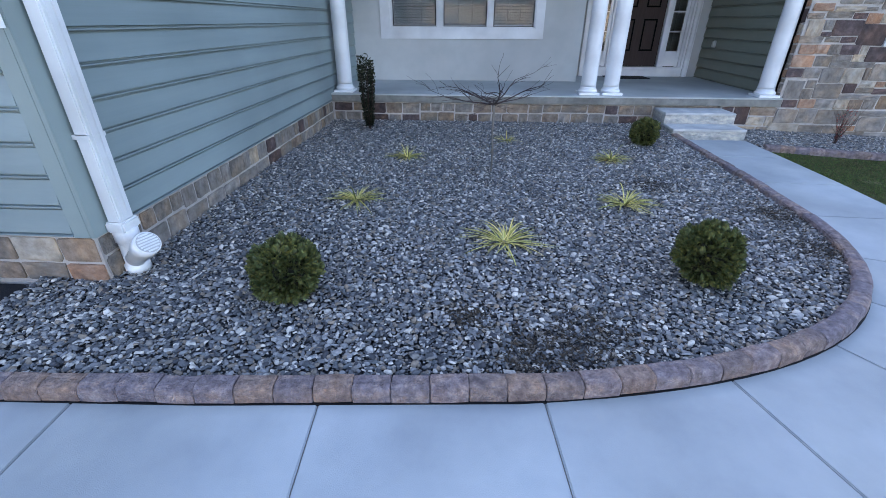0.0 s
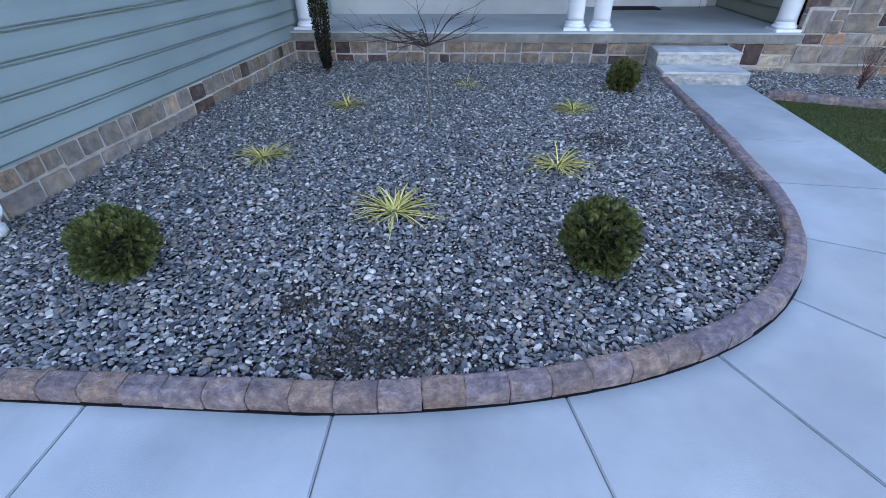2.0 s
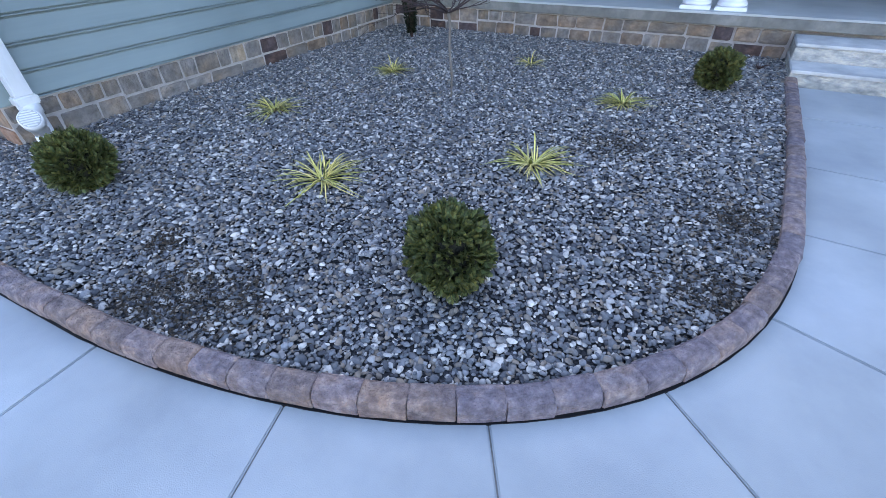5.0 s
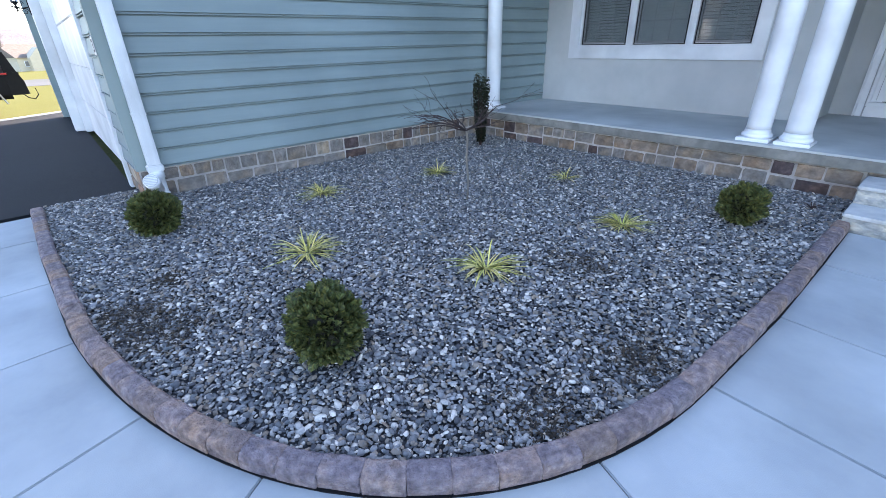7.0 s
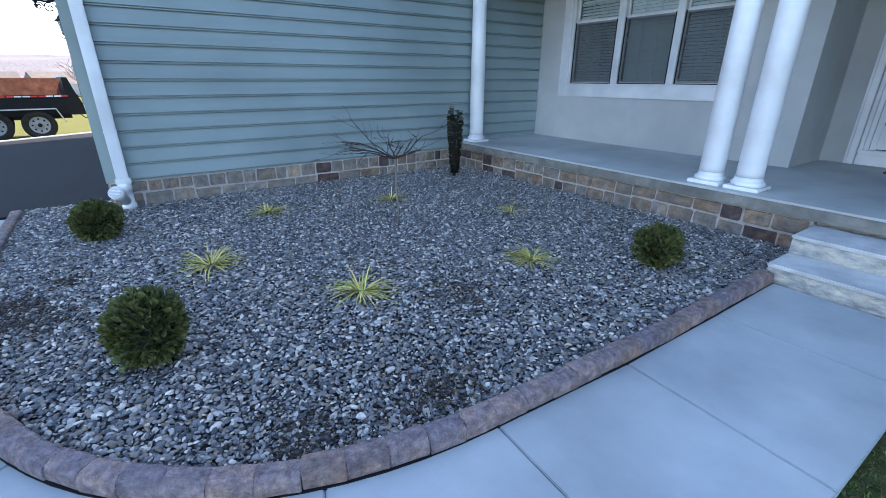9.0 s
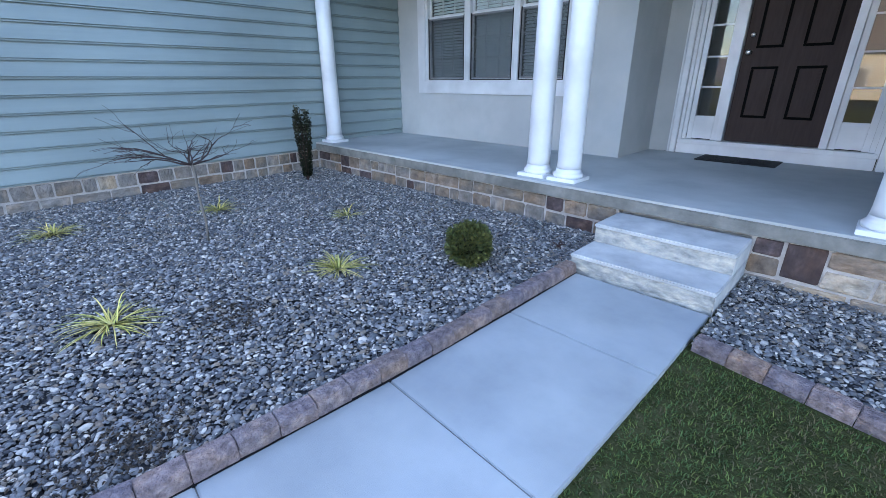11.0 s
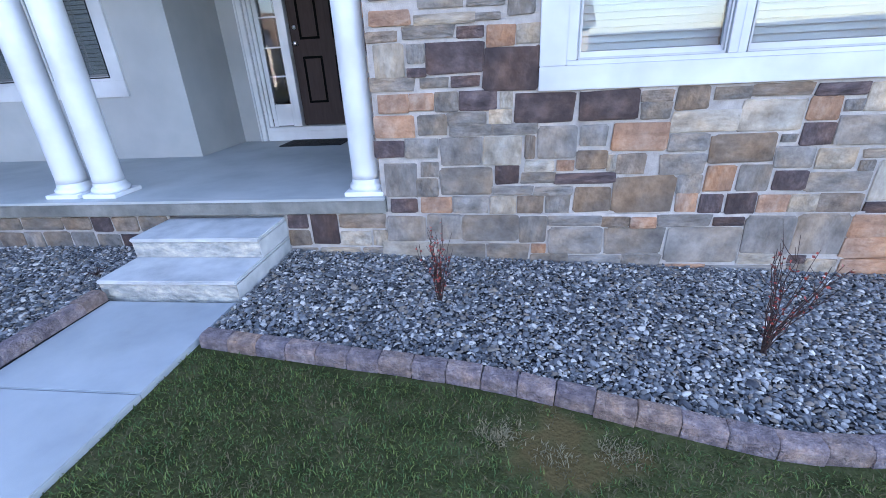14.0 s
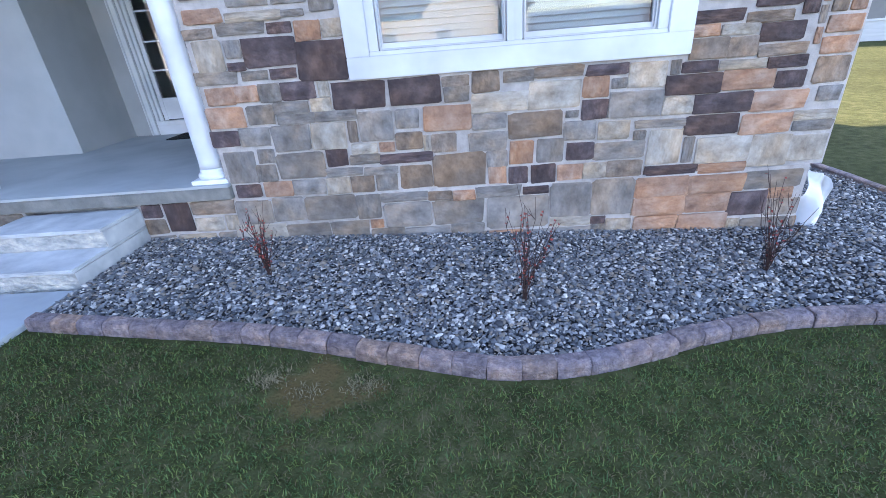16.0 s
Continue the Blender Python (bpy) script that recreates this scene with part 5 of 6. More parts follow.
def sky_pencil(x, y):
    root = empty("columnar_holly", (x, y, 0.03), "narrow upright dark holly with olive tips", "shrub")
    rg = np.random.default_rng(5)
    for k in range(11):
        a, r = rg.uniform(0, 2 * math.pi), rg.uniform(0.0, 0.09)
        h = rg.uniform(0.66, 0.97)
        top = (math.cos(a) * r * 1.5, math.sin(a) * r * 1.5, h)
        part("stem", tube(bmesh.new(), [(math.cos(a) * 0.012, math.sin(a) * 0.012, 0), (math.cos(a) * r, math.sin(a) * r, h * 0.5), top], [0.006, 0.004, 0.0025], 5), "cane", root)
    allv = []
    for n, z0, z1 in ((3600, 0.04, 0.93), (420, 0.62, 0.99)):
        z = rg.uniform(z0, z1, n)
        wid = np.interp(z, [0, 0.12, 0.5, 0.75, 1.0], [0.035, 0.06, 0.095, 0.11, 0.085])
        stem = rg.integers(0, 9, n)
        ang = stem * 2 * np.pi / 9 + rg.normal(0, 0.3, n)
        z = np.where(z > 0.7, np.minimum(z, 0.72 + 0.03 * ((stem * 5) % 9)), z)
        r = wid * rg.uniform(0.35, 1.0, n)
        c = np.stack([np.cos(ang) * r, np.sin(ang) * r, z], 1)
        d = np.stack([np.cos(ang), np.sin(ang), rg.uniform(0.4, 1.6, n)], 1) + rg.normal(0, 0.3, (n, 3))
        d /= np.linalg.norm(d, axis=1)[:, None]
        s = np.cross(d, rg.normal(size=(n, 3)))
        s /= np.linalg.norm(s, axis=1)[:, None]
        l, w = 0.03, 0.0075
        v = np.stack([c, c + d * l * 0.5 + s * w, c + d * l, c + d * l * 0.5 - s * w], 1).reshape(-1, 3)
        allv.append(v)
    v = np.concatenate(allv)
    me = raw_mesh("foliage", v, np.arange(len(v)).reshape(-1, 4), "holly")
    me.materials.append(M["hollytip"])
    me.polygons.foreach_set("material_index", (np.arange(len(v) // 4) >= 3600).astype(np.int32))
    new("foliage", me).parent = root
    return root


sky_pencil(0.685, -0.595)


def barberry(x, y, h, seed, leaves):
    z0 = float(gz(x)) + 0.03
    root = empty("barberry", (x, y, z0), "nearly bare young barberry with thin red canes", "shrub", "barberries")
    rg = random.Random(seed)
    vs, fs = [], []
    for k in range(19):
        a, sp = rg.uniform(0, 2 * math.pi), rg.uniform(0.05, 0.46)
        hh, pts = h * rg.uniform(0.6, 1.05), []
        for j in range(6):
            t = j / 5
            pts.append(Vector((math.cos(a) * sp * hh * t ** 1.3 + rg.uniform(-0.014, 0.014), math.sin(a) * sp * hh * t ** 1.3 + rg.uniform(-0.014, 0.014), hh * t)))
        part("cane", tube(bmesh.new(), pts, [0.0029, 0.0025, 0.0021, 0.0018, 0.0015, 0.0011], 5), "cane", root)
        for j in range(2):
            i0 = rg.randint(1, 4)
            w2 = Vector((rg.uniform(-0.07, 0.07), rg.uniform(-0.07, 0.07), rg.uniform(0.03, 0.12)))
            part("twig", tube(bmesh.new(), [pts[i0], pts[i0] + w2 * 0.5 + Vector((0, 0, -0.01)), pts[i0] + w2], [0.0022, 0.0017, 0.0011], 4), "cane", root)
        for j in range(leaves if k % 2 else leaves // 3):
            t = rg.uniform(0.15, 1.0)
            p = pts[min(4, int(t * 5))].lerp(pts[min(5, int(t * 5) + 1)], (t * 5) % 1)
            d = Vector((rg.uniform(-1, 1), rg.uniform(-1, 1), rg.uniform(-0.3, 1))).normalized()
            s = d.cross(Vector((rg.uniform(-1, 1), rg.uniform(-1, 1), rg.uniform(-1, 1)))).normalized()
            b0, l, w = len(vs), rg.uniform(0.012, 0.023), 0.0075
            vs += [p, p + d * l * 0.5 + s * w, p + d * l, p + d * l * 0.5 - s * w]
            fs.append((b0, b0 + 1, b0 + 2, b0 + 3))
    ob = new("foliage", raw_mesh("foliage", [tuple(v) for v in vs], fs, "redleaf"))
    ob.parent = root
    ob["label"] = "few small red leaves"
    return root


barberry(6.93, -0.66, 0.5, 3, 14)
barberry(8.60, -1.02, 0.68, 4, 9)
barberry(10.20, -0.72, 0.62, 6, 5)

# dried stump of a small plant by the steps
dead = empty("withered_plant", (4.53, -0.55, 0.05), "small withered brown plant among the pebbles", "plant")
rgd = random.Random(4)
for k in range(16):
    a, l = rgd.uniform(0, 6.28), rgd.uniform(0.04, 0.1)
    part("dry_stem", tube(bmesh.new(), [(0, 0, 0), (math.cos(a) * l * 0.5, math.sin(a) * l * 0.5, l * 0.5), (math.cos(a) * l, math.sin(a) * l, l * rgd.uniform(0.1, 0.7))], [0.004, 0.003, 0.0015], 5), "cane", dead)

# ---- lawn blades ----
def blades(x0, x1, y0, y1, cell, seed):
    rg = np.random.default_rng(seed)
    a, b = np.meshgrid(np.arange(x0, x1, cell), np.arange(y0, y1, cell))
    px, py = (a + rg.uniform(-0.5, 0.5, a.shape) * cell).ravel(), (b + rg.uniform(-0.5, 0.5, b.shape) * cell).ravel()
    walk_out = [tuple(p) for p in offset(EDGE, 0.875)]
    poly = [(5.71, -1.3)] + [tuple(p) for p in offset(LAWN_EDGE, 0.012)] + [(20, 9.0), (20, -12.0), (-0.3, -12.0)] + walk_out
    ok = inside(px, py, poly)
    px, py = px[ok], py[ok]
    patch = np.hypot(px - PATCH[0], (py - PATCH[1]) * 1.5)
    keep = rg.uniform(size=len(px)) > 0.96 * np.exp(-(patch / 0.25) ** 4)
    px, py, patch = px[keep], py[keep], patch[keep]
    mott = 0.5 + 0.5 * np.sin(px * 3.1 + 1.3 * np.sin(py * 2.3)) * np.sin(py * 2.7 + np.sin(px * 1.9))
    dry = rg.uniform(size=len(px)) < 0.12 + 0.45 * mott ** 2 + 0.6 * np.exp(-(patch / 0.4) ** 2)
    return px, py, dry, rg


def blade_mesh(px, py, rg, material, per=3):
    n = len(px) * per
    x, y = np.repeat(px, per) + rg.normal(0, 0.009, len(px) * per), np.repeat(py, per) + rg.normal(0, 0.009, len(px) * per)
    a = rg.uniform(0, 2 * np.pi, n)
    h, lean = rg.uniform(0.011, 0.027, n), rg.uniform(0.2, 1.6, n)
    d = np.stack([np.cos(a), np.sin(a), 0 * a], 1)
    s = np.stack([-np.sin(a), np.cos(a), 0 * a], 1) * 0.0022
    p = np.stack([x, y, gz(x) - 0.004], 1)
    up = np.array([0, 0, 1.0])
    m = p + d * (h * lean * 0.35)[:, None] + up * (h * 0.6)[:, None]
    t = p + d * (h * lean)[:, None] + up * (h * np.where(lean > 0.9, 0.75, 1.0))[:, None]
    v = np.stack([p - s, p + s, m + s * 0.8, m - s * 0.8, t], 1).reshape(-1, 3)
    q = np.arange(n)[:, None] * 5
    return raw_mesh("grass_blades", v, np.concatenate([q + [0, 1, 2], q + [0, 2, 3], q + [3, 2, 4]]), material)


px, py, dry, rgb = blades(4.9, 12.6, -3.7, 0.3, 0.0235, 11)
tagged(new("grass_blades", blade_mesh(px[~dry], py[~dry], rgb, "blade", 5)), "short mown green lawn grass", "grass", kind="stuff")
tagged(new("grass_blades", blade_mesh(px[dry], py[dry], rgb, "dry", 3)), "dry straw blades in the lawn", "grass", kind="stuff")
for cx, cy, m in ((7.29, -1.63, 110), (7.75, -1.68, 90), (7.5, -1.72, 40), (6.1, -2.3, 40), (6.6, -2.9, 40), (8.9, -2.6, 40)):
    ta, tb = rgb.normal(cx, 0.05, m), rgb.normal(cy, 0.035, m)
    tagged(new("straw_tuft", blade_mesh(ta, tb, rgb, "straw", 3)), "bleached straw tuft flattened in the lawn", "grass", kind="stuff")

ta, tb = np.repeat(rgb.uniform(5.9, 10.8, 90), 9), np.repeat(rgb.uniform(-3.3, -1.75, 90), 9)
ta, tb = ta + rgb.normal(0, 0.045, len(ta)), tb + rgb.normal(0, 0.03, len(tb))
keep = (ta + tb * 0.3 > 5.5) & (tb < -1.85 + 0.1 * np.abs(ta - 8.4))
tagged(new("thatch", blade_mesh(ta[keep], tb[keep], rgb, "dry", 3)), "dry thatch tufts scattered in the lawn", "grass", kind="stuff")

# ---- torn plastic at the house corner ----
bm = bmesh.new()
bmesh.ops.create_grid(bm, x_segments=14, y_segments=14, size=0.5)
for v in bm.verts:
    u, w = v.co.x + 0.5, v.co.y + 0.5
    v.co = Vector((0.03 + 0.26 * u * (0.25 + 0.75 * math.sin(w * 2.6)), 0.04 * math.sin(u * 9) + 0.05 * math.sin(w * 7 + u * 4) - 0.03, 0.46 * w - 0.1 * u + 0.04 * noise.noise(Vector((u * 4, w * 4, 0)))))
bmesh.ops.solidify(bm, geom=bm.faces[:], thickness=0.004)
pl = part("plastic_sheet", bm, "plastic", smooth=True)
pl.location = (WALL_X1 - 0.10, 0.05, float(gz(WALL_X1)) + 0.05)
tagged(pl, "crumpled torn white plastic sheet at the house corner", "plastic sheet")

# ---- dump trailer ----
def wheel(y, z, r, root):
    tyre = part("wheel", lathe(bmesh.new(), [(r * 0.62, -0.1), (r * 0.93, -0.1), (r, -0.065), (r, 0.065), (r * 0.93, 0.1), (r * 0.62, 0.1), (r * 0.6, 0.0), (r * 0.62, -0.1)], 36, Matrix.Translation((0.0, y, z)) @ Matrix.Rotation(radians(90), 4, "Y"), False), "rubber", root, "black trailer tyre", True)
    rm = Matrix.Translation((0.0, y, z)) @ Matrix.Rotation(radians(90), 4, "Y")
    part("rim", lathe(bmesh.new(), [(r * 0.615, -0.09), (r * 0.6, 0.085), (r * 0.52, 0.06), (r * 0.3, 0.04), (r * 0.2, 0.075), (r * 0.16, 0.08)], 32, rm), "rim", tyre, "silver spoked rim", True)
    part("hub", lathe(bmesh.new(), [(r * 0.14, 0.081), (r * 0.13, 0.12), (r * 0.06, 0.125)], 18, rm), "black", tyre)
    for k in range(8):
        a = 2 * math.pi * k / 8
        # Black disc paints the dark of a rim opening.
        part("rim_hole", lathe(bmesh.new(), [(r * 0.065, 0.052), (r * 0.06, 0.062)], 10, rm @ Matrix.Translation((r * 0.42 * math.cos(a), r * 0.42 * math.sin(a), 0))), "black", tyre)


TZ = -0.2
tr = empty("dump_trailer", (-10.42, -6.83, TZ), "black tandem-axle dump trailer with rust-red boards", "trailer")
tr.rotation_euler = (0, 0, radians(8))
wheel(-0.43, 0.37, 0.37, tr)
wheel(0.45, 0.37, 0.37, tr)
bm = boxed(-1.9, -0.2, -3.2, 1.25, 0.62, 1.0, 0.02)
part("bed_side", boxed(-0.14, -0.06, -3.2, 1.45, 0.6, 1.065, 0.012), "black", tr)
part("bed_floor", bm, "black", tr)
part("top_rail", boxed(-0.16, -0.03, -3.2, 1.45, 1.07, 1.13, 0.01), "black", tr)
# Added near board stands in for the far side seen over the rail.
part("side_board", profile(bmesh.new(), [(-3.2, 1.132), (0.98, 1.132), (1.16, 1.55), (-3.2, 1.55)], "x", -0.13, -0.085), "rust", tr, "rust-red board for the far inner side")
part("far_side_board", boxed(-1.95, -1.9, -3.2, 1.2, 0.9, 1.56, 0.006), "rust", tr, "rust-red board for the far inner side")
part("front_board", boxed(-1.9, -0.14, -3.2, -3.15, 1.0, 1.5, 0.006), "rust", tr)
part("tailgate", profile(bmesh.new(), [(1.17, 0.6), (1.52, 0.6), (1.5, 0.9), (1.4, 1.2), (1.3, 1.58), (1.18, 1.58)], "x", -1.95, -0.05), "black", tr)
for k in range(10):
    part("reflector", boxed(-0.028, -0.022, 1.08 - k * 0.32, 1.22 - k * 0.32, 1.083, 1.117), "white" if k % 2 else "red", tr, "red and white reflective tape")
    part("reflector", boxed(-0.028, -0.022, 0.925 - k * 0.32, 1.075 - k * 0.32, 1.083, 1.117), "red" if k % 2 else "white", tr, "red and white reflective tape")
part("sign", boxed(-0.02, -0.01, -1.9, -0.24, 1.05, 1.54, 0.004), "blue", tr, "blue sign board")
for k in range(3):
    part("sign_lettering", boxed(-0.0095, -0.006, -1.2 + 0.1 * k, -0.36, 1.13 + 0.12 * k, 1.17 + 0.12 * k), "white", tr, "pale unreadable lettering bars")
bm = bmesh.new()
for a, b in (((-1.0, 0.42), (-0.86, 0.78)), ((-0.86, 0.78), (0.88, 0.78)), ((0.88, 0.78), (1.02, 0.42))):
    d = Vector((0, b[0] - a[0], b[1] - a[1]))
    ang = math.atan2(d.z, d.y)
    box(bm, -0.13, 0.14, 0, d.length, -0.012, 0.012, 0, Matrix.Translation((0, a[0], a[1])) @ Matrix.Rotation(ang, 4, "X"))
part("fender", bm, "outlet", tr, "dull silver tandem fender")
part("frame_rail", boxed(-0.35, -0.25, -3.4, 1.2, 0.5, 0.62, 0.008), "black", tr)
part("axle", boxed(-1.7, -0.1, -0.47, -0.39, 0.33, 0.41), "black", tr)
part("axle", boxed(-1.7, -0.1, 0.41, 0.49, 0.33, 0.41), "black", tr)
part("far_wheel", lathe(bmesh.new(), [(0.2, -0.1), (0.37, -0.08), (0.37, 0.08), (0.2, 0.1)], 28, Matrix.Translation((-1.75, -0.43, 0.37)) @ Matrix.Rotation(radians(90), 4, "Y")), "rubber", tr)
part("far_wheel", lathe(bmesh.new(), [(0.2, -0.1), (0.37, -0.08), (0.37, 0.08), (0.2, 0.1)], 28, Matrix.Translation((-1.75, 0.45, 0.37)) @ Matrix.Rotation(radians(90), 4, "Y")), "rubber", tr)
part("safety_chain", tube(bmesh.new(), [(-0.05, 1.38, 0.62), (-0.03, 1.46, 0.52), (-0.02, 1.58, 0.48), (-0.02, 1.67, 0.58), (-0.02, 1.65, 0.74)], [0.014] * 5, 6), "black", tr)


# ---- far houses, trees and hills ----
def far_house(x, y, w, d, h, roof, turn, wallmat, label, z=-0.4):
    root = empty("house", (x, y, z), label, "house", "neighbouring houses")
    root.rotation_euler = (0, 0, radians(turn))
    part("wall", boxed(-w / 2, w / 2, -d / 2, d / 2, 0, h), wallmat, root)
    part("roof", profile(bmesh.new(), [(-d / 2 - 0.4, h + 0.003), (d / 2 + 0.4, h + 0.003), (0, h + roof)], "x", -w / 2 - 0.4, w / 2 + 0.4), "farroof", root)
    part("gable_wall", profile(bmesh.new(), [(-w * 0.16 + w * 0.2, 0.0), (w * 0.16 + w * 0.2, 0.0), (w * 0.16 + w * 0.2, h), (w * 0.2, h + roof * 0.75), (-w * 0.16 + w * 0.2, h)], "y", d / 2 - 1.0, d / 2 + 1.2), wallmat, root)
    for k in range(4):
        wx = -w / 2 + w * (k + 0.5) / 4
        yy = d / 2 + (1.2 if 0.04 * w < wx < 0.36 * w else 0.0)
        win = part("window", boxed(wx - 0.6, wx + 0.6, yy + 0.005, yy + 0.06, 1.0, 2.3, 0.01), "white", root)
        part("pane", boxed(wx - 0.5, wx + 0.5, yy + 0.061, yy + 0.07, 1.1, 2.2), "room", win)
    return root


far_house(6.0, -34.0, 15, 9, 3.2, 3.6, 0, "farwall", "cream clapboard house with a brown roof across the street")
far_house(-16.0, -35.0, 14, 9, 3.2, 3.2, 0, "farwall2", "pale clapboard house with a brown roof across the street")
for i, (x, y) in enumerate(((-150, -74), (-158, -34), (-156, -16.5), (-152, -2.5), (-205, -98), (-210, -40))):
    far_house(x, y, 15, 10, 3.0, 3.0, -80 + 6 * i, "farwall" if i % 2 else "farwall2", "single-storey house with a low roof across the lawns", -3.0)


def bare_tree(x, y, h, seed):
    root = empty("bare_tree", (x, y, -0.2 - 0.0216 * (-10.4 - x)), "leafless winter tree against the sky", "tree", "bare trees")
    rg = random.Random(seed)
    part("trunk", tube(bmesh.new(), [(0, 0, -0.3), (0.05, 0, h * 0.4), (0.0, 0.05, h)], [h * 0.017, h * 0.012, h * 0.003], 7), "wood", root)
    for k in range(13):
        bm = bmesh.new()
        t = rg.uniform(0.3, 0.92)
        a = rg.uniform(0, 6.28)
        branch(bm, [], (0.03, 0.02, h * t), (math.cos(a), math.sin(a), 0.9), h * 0.3 * (1.1 - t), h * 0.006, 2, rg, -0.05)
        part("limb", bm, "wood", root)
    return root


for i, (x, y, h) in enumerate(((-40, -22, 5.2), (-52, -33, 7), (-55, -8, 6), (-52, -6.85, 5.0), (-36, -31, 6))):
    bare_tree(x, y, h, 30 + i)
sh = empty("side_shrub", (20.5, 8.5, -0.45), "rounded light green shrub on the sunlit side lawn", "shrub")
v, f = sprays(2600, 0.75, 9, 0.95, 0.2, 0.05)
v[:, 2] += 0.62
ob = new("foliage", raw_mesh("foliage", v, f, "hollytip"))
ob.parent = sh
part("stem", tube(bmesh.new(), [(0, 0, -0.1), (0, 0, 0.6)], [0.04, 0.03], 7), "bark", sh)
far_house(30, 26, 12, 9, 3.0, 2.8, 150, "farwall2", "pale neighbouring house beyond the side lawn", -0.5)
hv, hf = [], []
for i in range(61):
    a = radians(360 * i / 60)
    hgt = 26 + 16 * noise.noise(Vector((3 * math.cos(a), 3 * math.sin(a), 0))) + 5 * noise.noise(Vector((9 * math.cos(a), 9 * math.sin(a), 7)))
    for rad_, z in ((520, -3), (640, hgt * 0.6), (760, hgt)):
        hv.append((rad_ * math.cos(a + math.pi / 2 + 0.2), rad_ * math.sin(a + math.pi / 2 + 0.2), z))
for i in range(60):
    for j in range(2):
        hf.append((i * 3 + j, i * 3 + 3 + j, i * 3 + 4 + j, i * 3 + 1 + j))
tagged(new("backdrop", raw_mesh("backdrop", hv, hf, "hill")), "hazy wooded winter hills on the horizon", "hills", kind="structure")

# ---- stones of the front wall: (x0, x1, z0, z1, kind), course by course ----
LAID = []
LAID += [(10.04, 10.39, 0.25, 0.32, 3), (9.64, 10.03, 0.26, 0.33, 2), (8.8, 8.98, 0.26, 0.4, 2), (9.0, 9.18, 0.27, 0.39, 3), (9.19, 9.36, 0.27, 0.39, 4), (9.36, 9.62, 0.27, 0.39, 1), (8.63, 8.77, 0.27, 0.4, 2), (7.23, 7.41, 0.28, 0.41, 4), (7.42, 7.6, 0.28, 0.41, 1), (7.62, 7.78, 0.28, 0.41, 0), (8.48, 8.61, 0.28, 0.41, 3), (6.52, 6.71, 0.3, 0.4, 2), (6.74, 6.96, 0.29, 0.41, 3), (6.97, 7.22, 0.29, 0.41, 0), (7.81, 8.05, 0.29, 0.46, 1), (10.39, 10.67, 0.28, 0.51, 4), (10.67, 10.85, 0.31, 0.49, 4), (8.07, 8.46, 0.28, 0.53, 1)]
LAID += [(10.0, 10.38, 0.33, 0.52, 4), (7.54, 7.79, 0.41, 0.47, 0), (9.91, 9.98, 0.35, 0.53, 0), (7.25, 7.53, 0.42, 0.48, 0), (9.26, 9.62, 0.41, 0.53, 0), (9.65, 9.89, 0.34, 0.6, 4), (8.47, 8.62, 0.41, 0.53, 0), (6.72, 6.87, 0.42, 0.54, 0), (9.06, 9.25, 0.42, 0.55, 2), (8.64, 8.81, 0.42, 0.59, 3), (8.84, 9.03, 0.42, 0.59, 0), (6.89, 7.25, 0.43, 0.61, 0), (7.67, 8.06, 0.49, 0.56, 2), (7.45, 7.67, 0.5, 0.57, 0), (6.5, 6.72, 0.41, 0.66, 0), (10.66, 10.79, 0.52, 0.59, 0), (7.27, 7.43, 0.5, 0.62, 2), (9.54, 9.62, 0.54, 0.6, 0)]
LAID += [(10.29, 10.64, 0.52, 0.66, 3), (8.34, 8.62, 0.54, 0.67, 0), (6.76, 6.88, 0.56, 0.66, 0), (9.9, 10.27, 0.54, 0.68, 2), (8.07, 8.25, 0.55, 0.68, 1), (7.47, 7.66, 0.58, 0.65, 4), (7.68, 7.79, 0.58, 0.65, 3), (9.28, 9.5, 0.56, 0.68, 4), (8.01, 8.06, 0.57, 0.68, 4), (10.64, 10.77, 0.6, 0.66, 4), (9.03, 9.26, 0.57, 0.7, 0), (9.54, 9.9, 0.62, 0.67, 0), (7.81, 8.0, 0.59, 0.71, 1), (8.64, 9.02, 0.61, 0.79, 1), (7.19, 7.44, 0.63, 0.82, 4), (6.9, 7.18, 0.64, 0.82, 0), (7.47, 7.53, 0.67, 0.82, 1), (8.38, 8.61, 0.69, 0.8, 0)]
LAID += [(10.33, 10.7, 0.68, 0.81, 3), (6.66, 6.88, 0.69, 0.82, 0), (9.93, 10.33, 0.69, 0.82, 2), (6.44, 6.65, 0.7, 0.81, 2), (9.04, 9.13, 0.73, 0.78, 0), (9.72, 9.93, 0.7, 0.82, 4), (7.55, 7.8, 0.67, 0.87, 0), (9.15, 9.33, 0.71, 0.84, 2), (8.02, 8.36, 0.7, 0.88, 3), (9.34, 9.71, 0.7, 0.88, 0), (7.82, 7.99, 0.74, 0.87, 0), (6.97, 7.24, 0.83, 0.9, 0), (7.25, 7.54, 0.83, 0.9, 0), (8.37, 8.76, 0.81, 0.94, 4), (10.46, 10.65, 0.83, 0.94, 2), (9.72, 10.09, 0.83, 0.96, 2), (6.46, 6.73, 0.83, 0.97, 3), (10.09, 10.45, 0.84, 0.96, 3)]
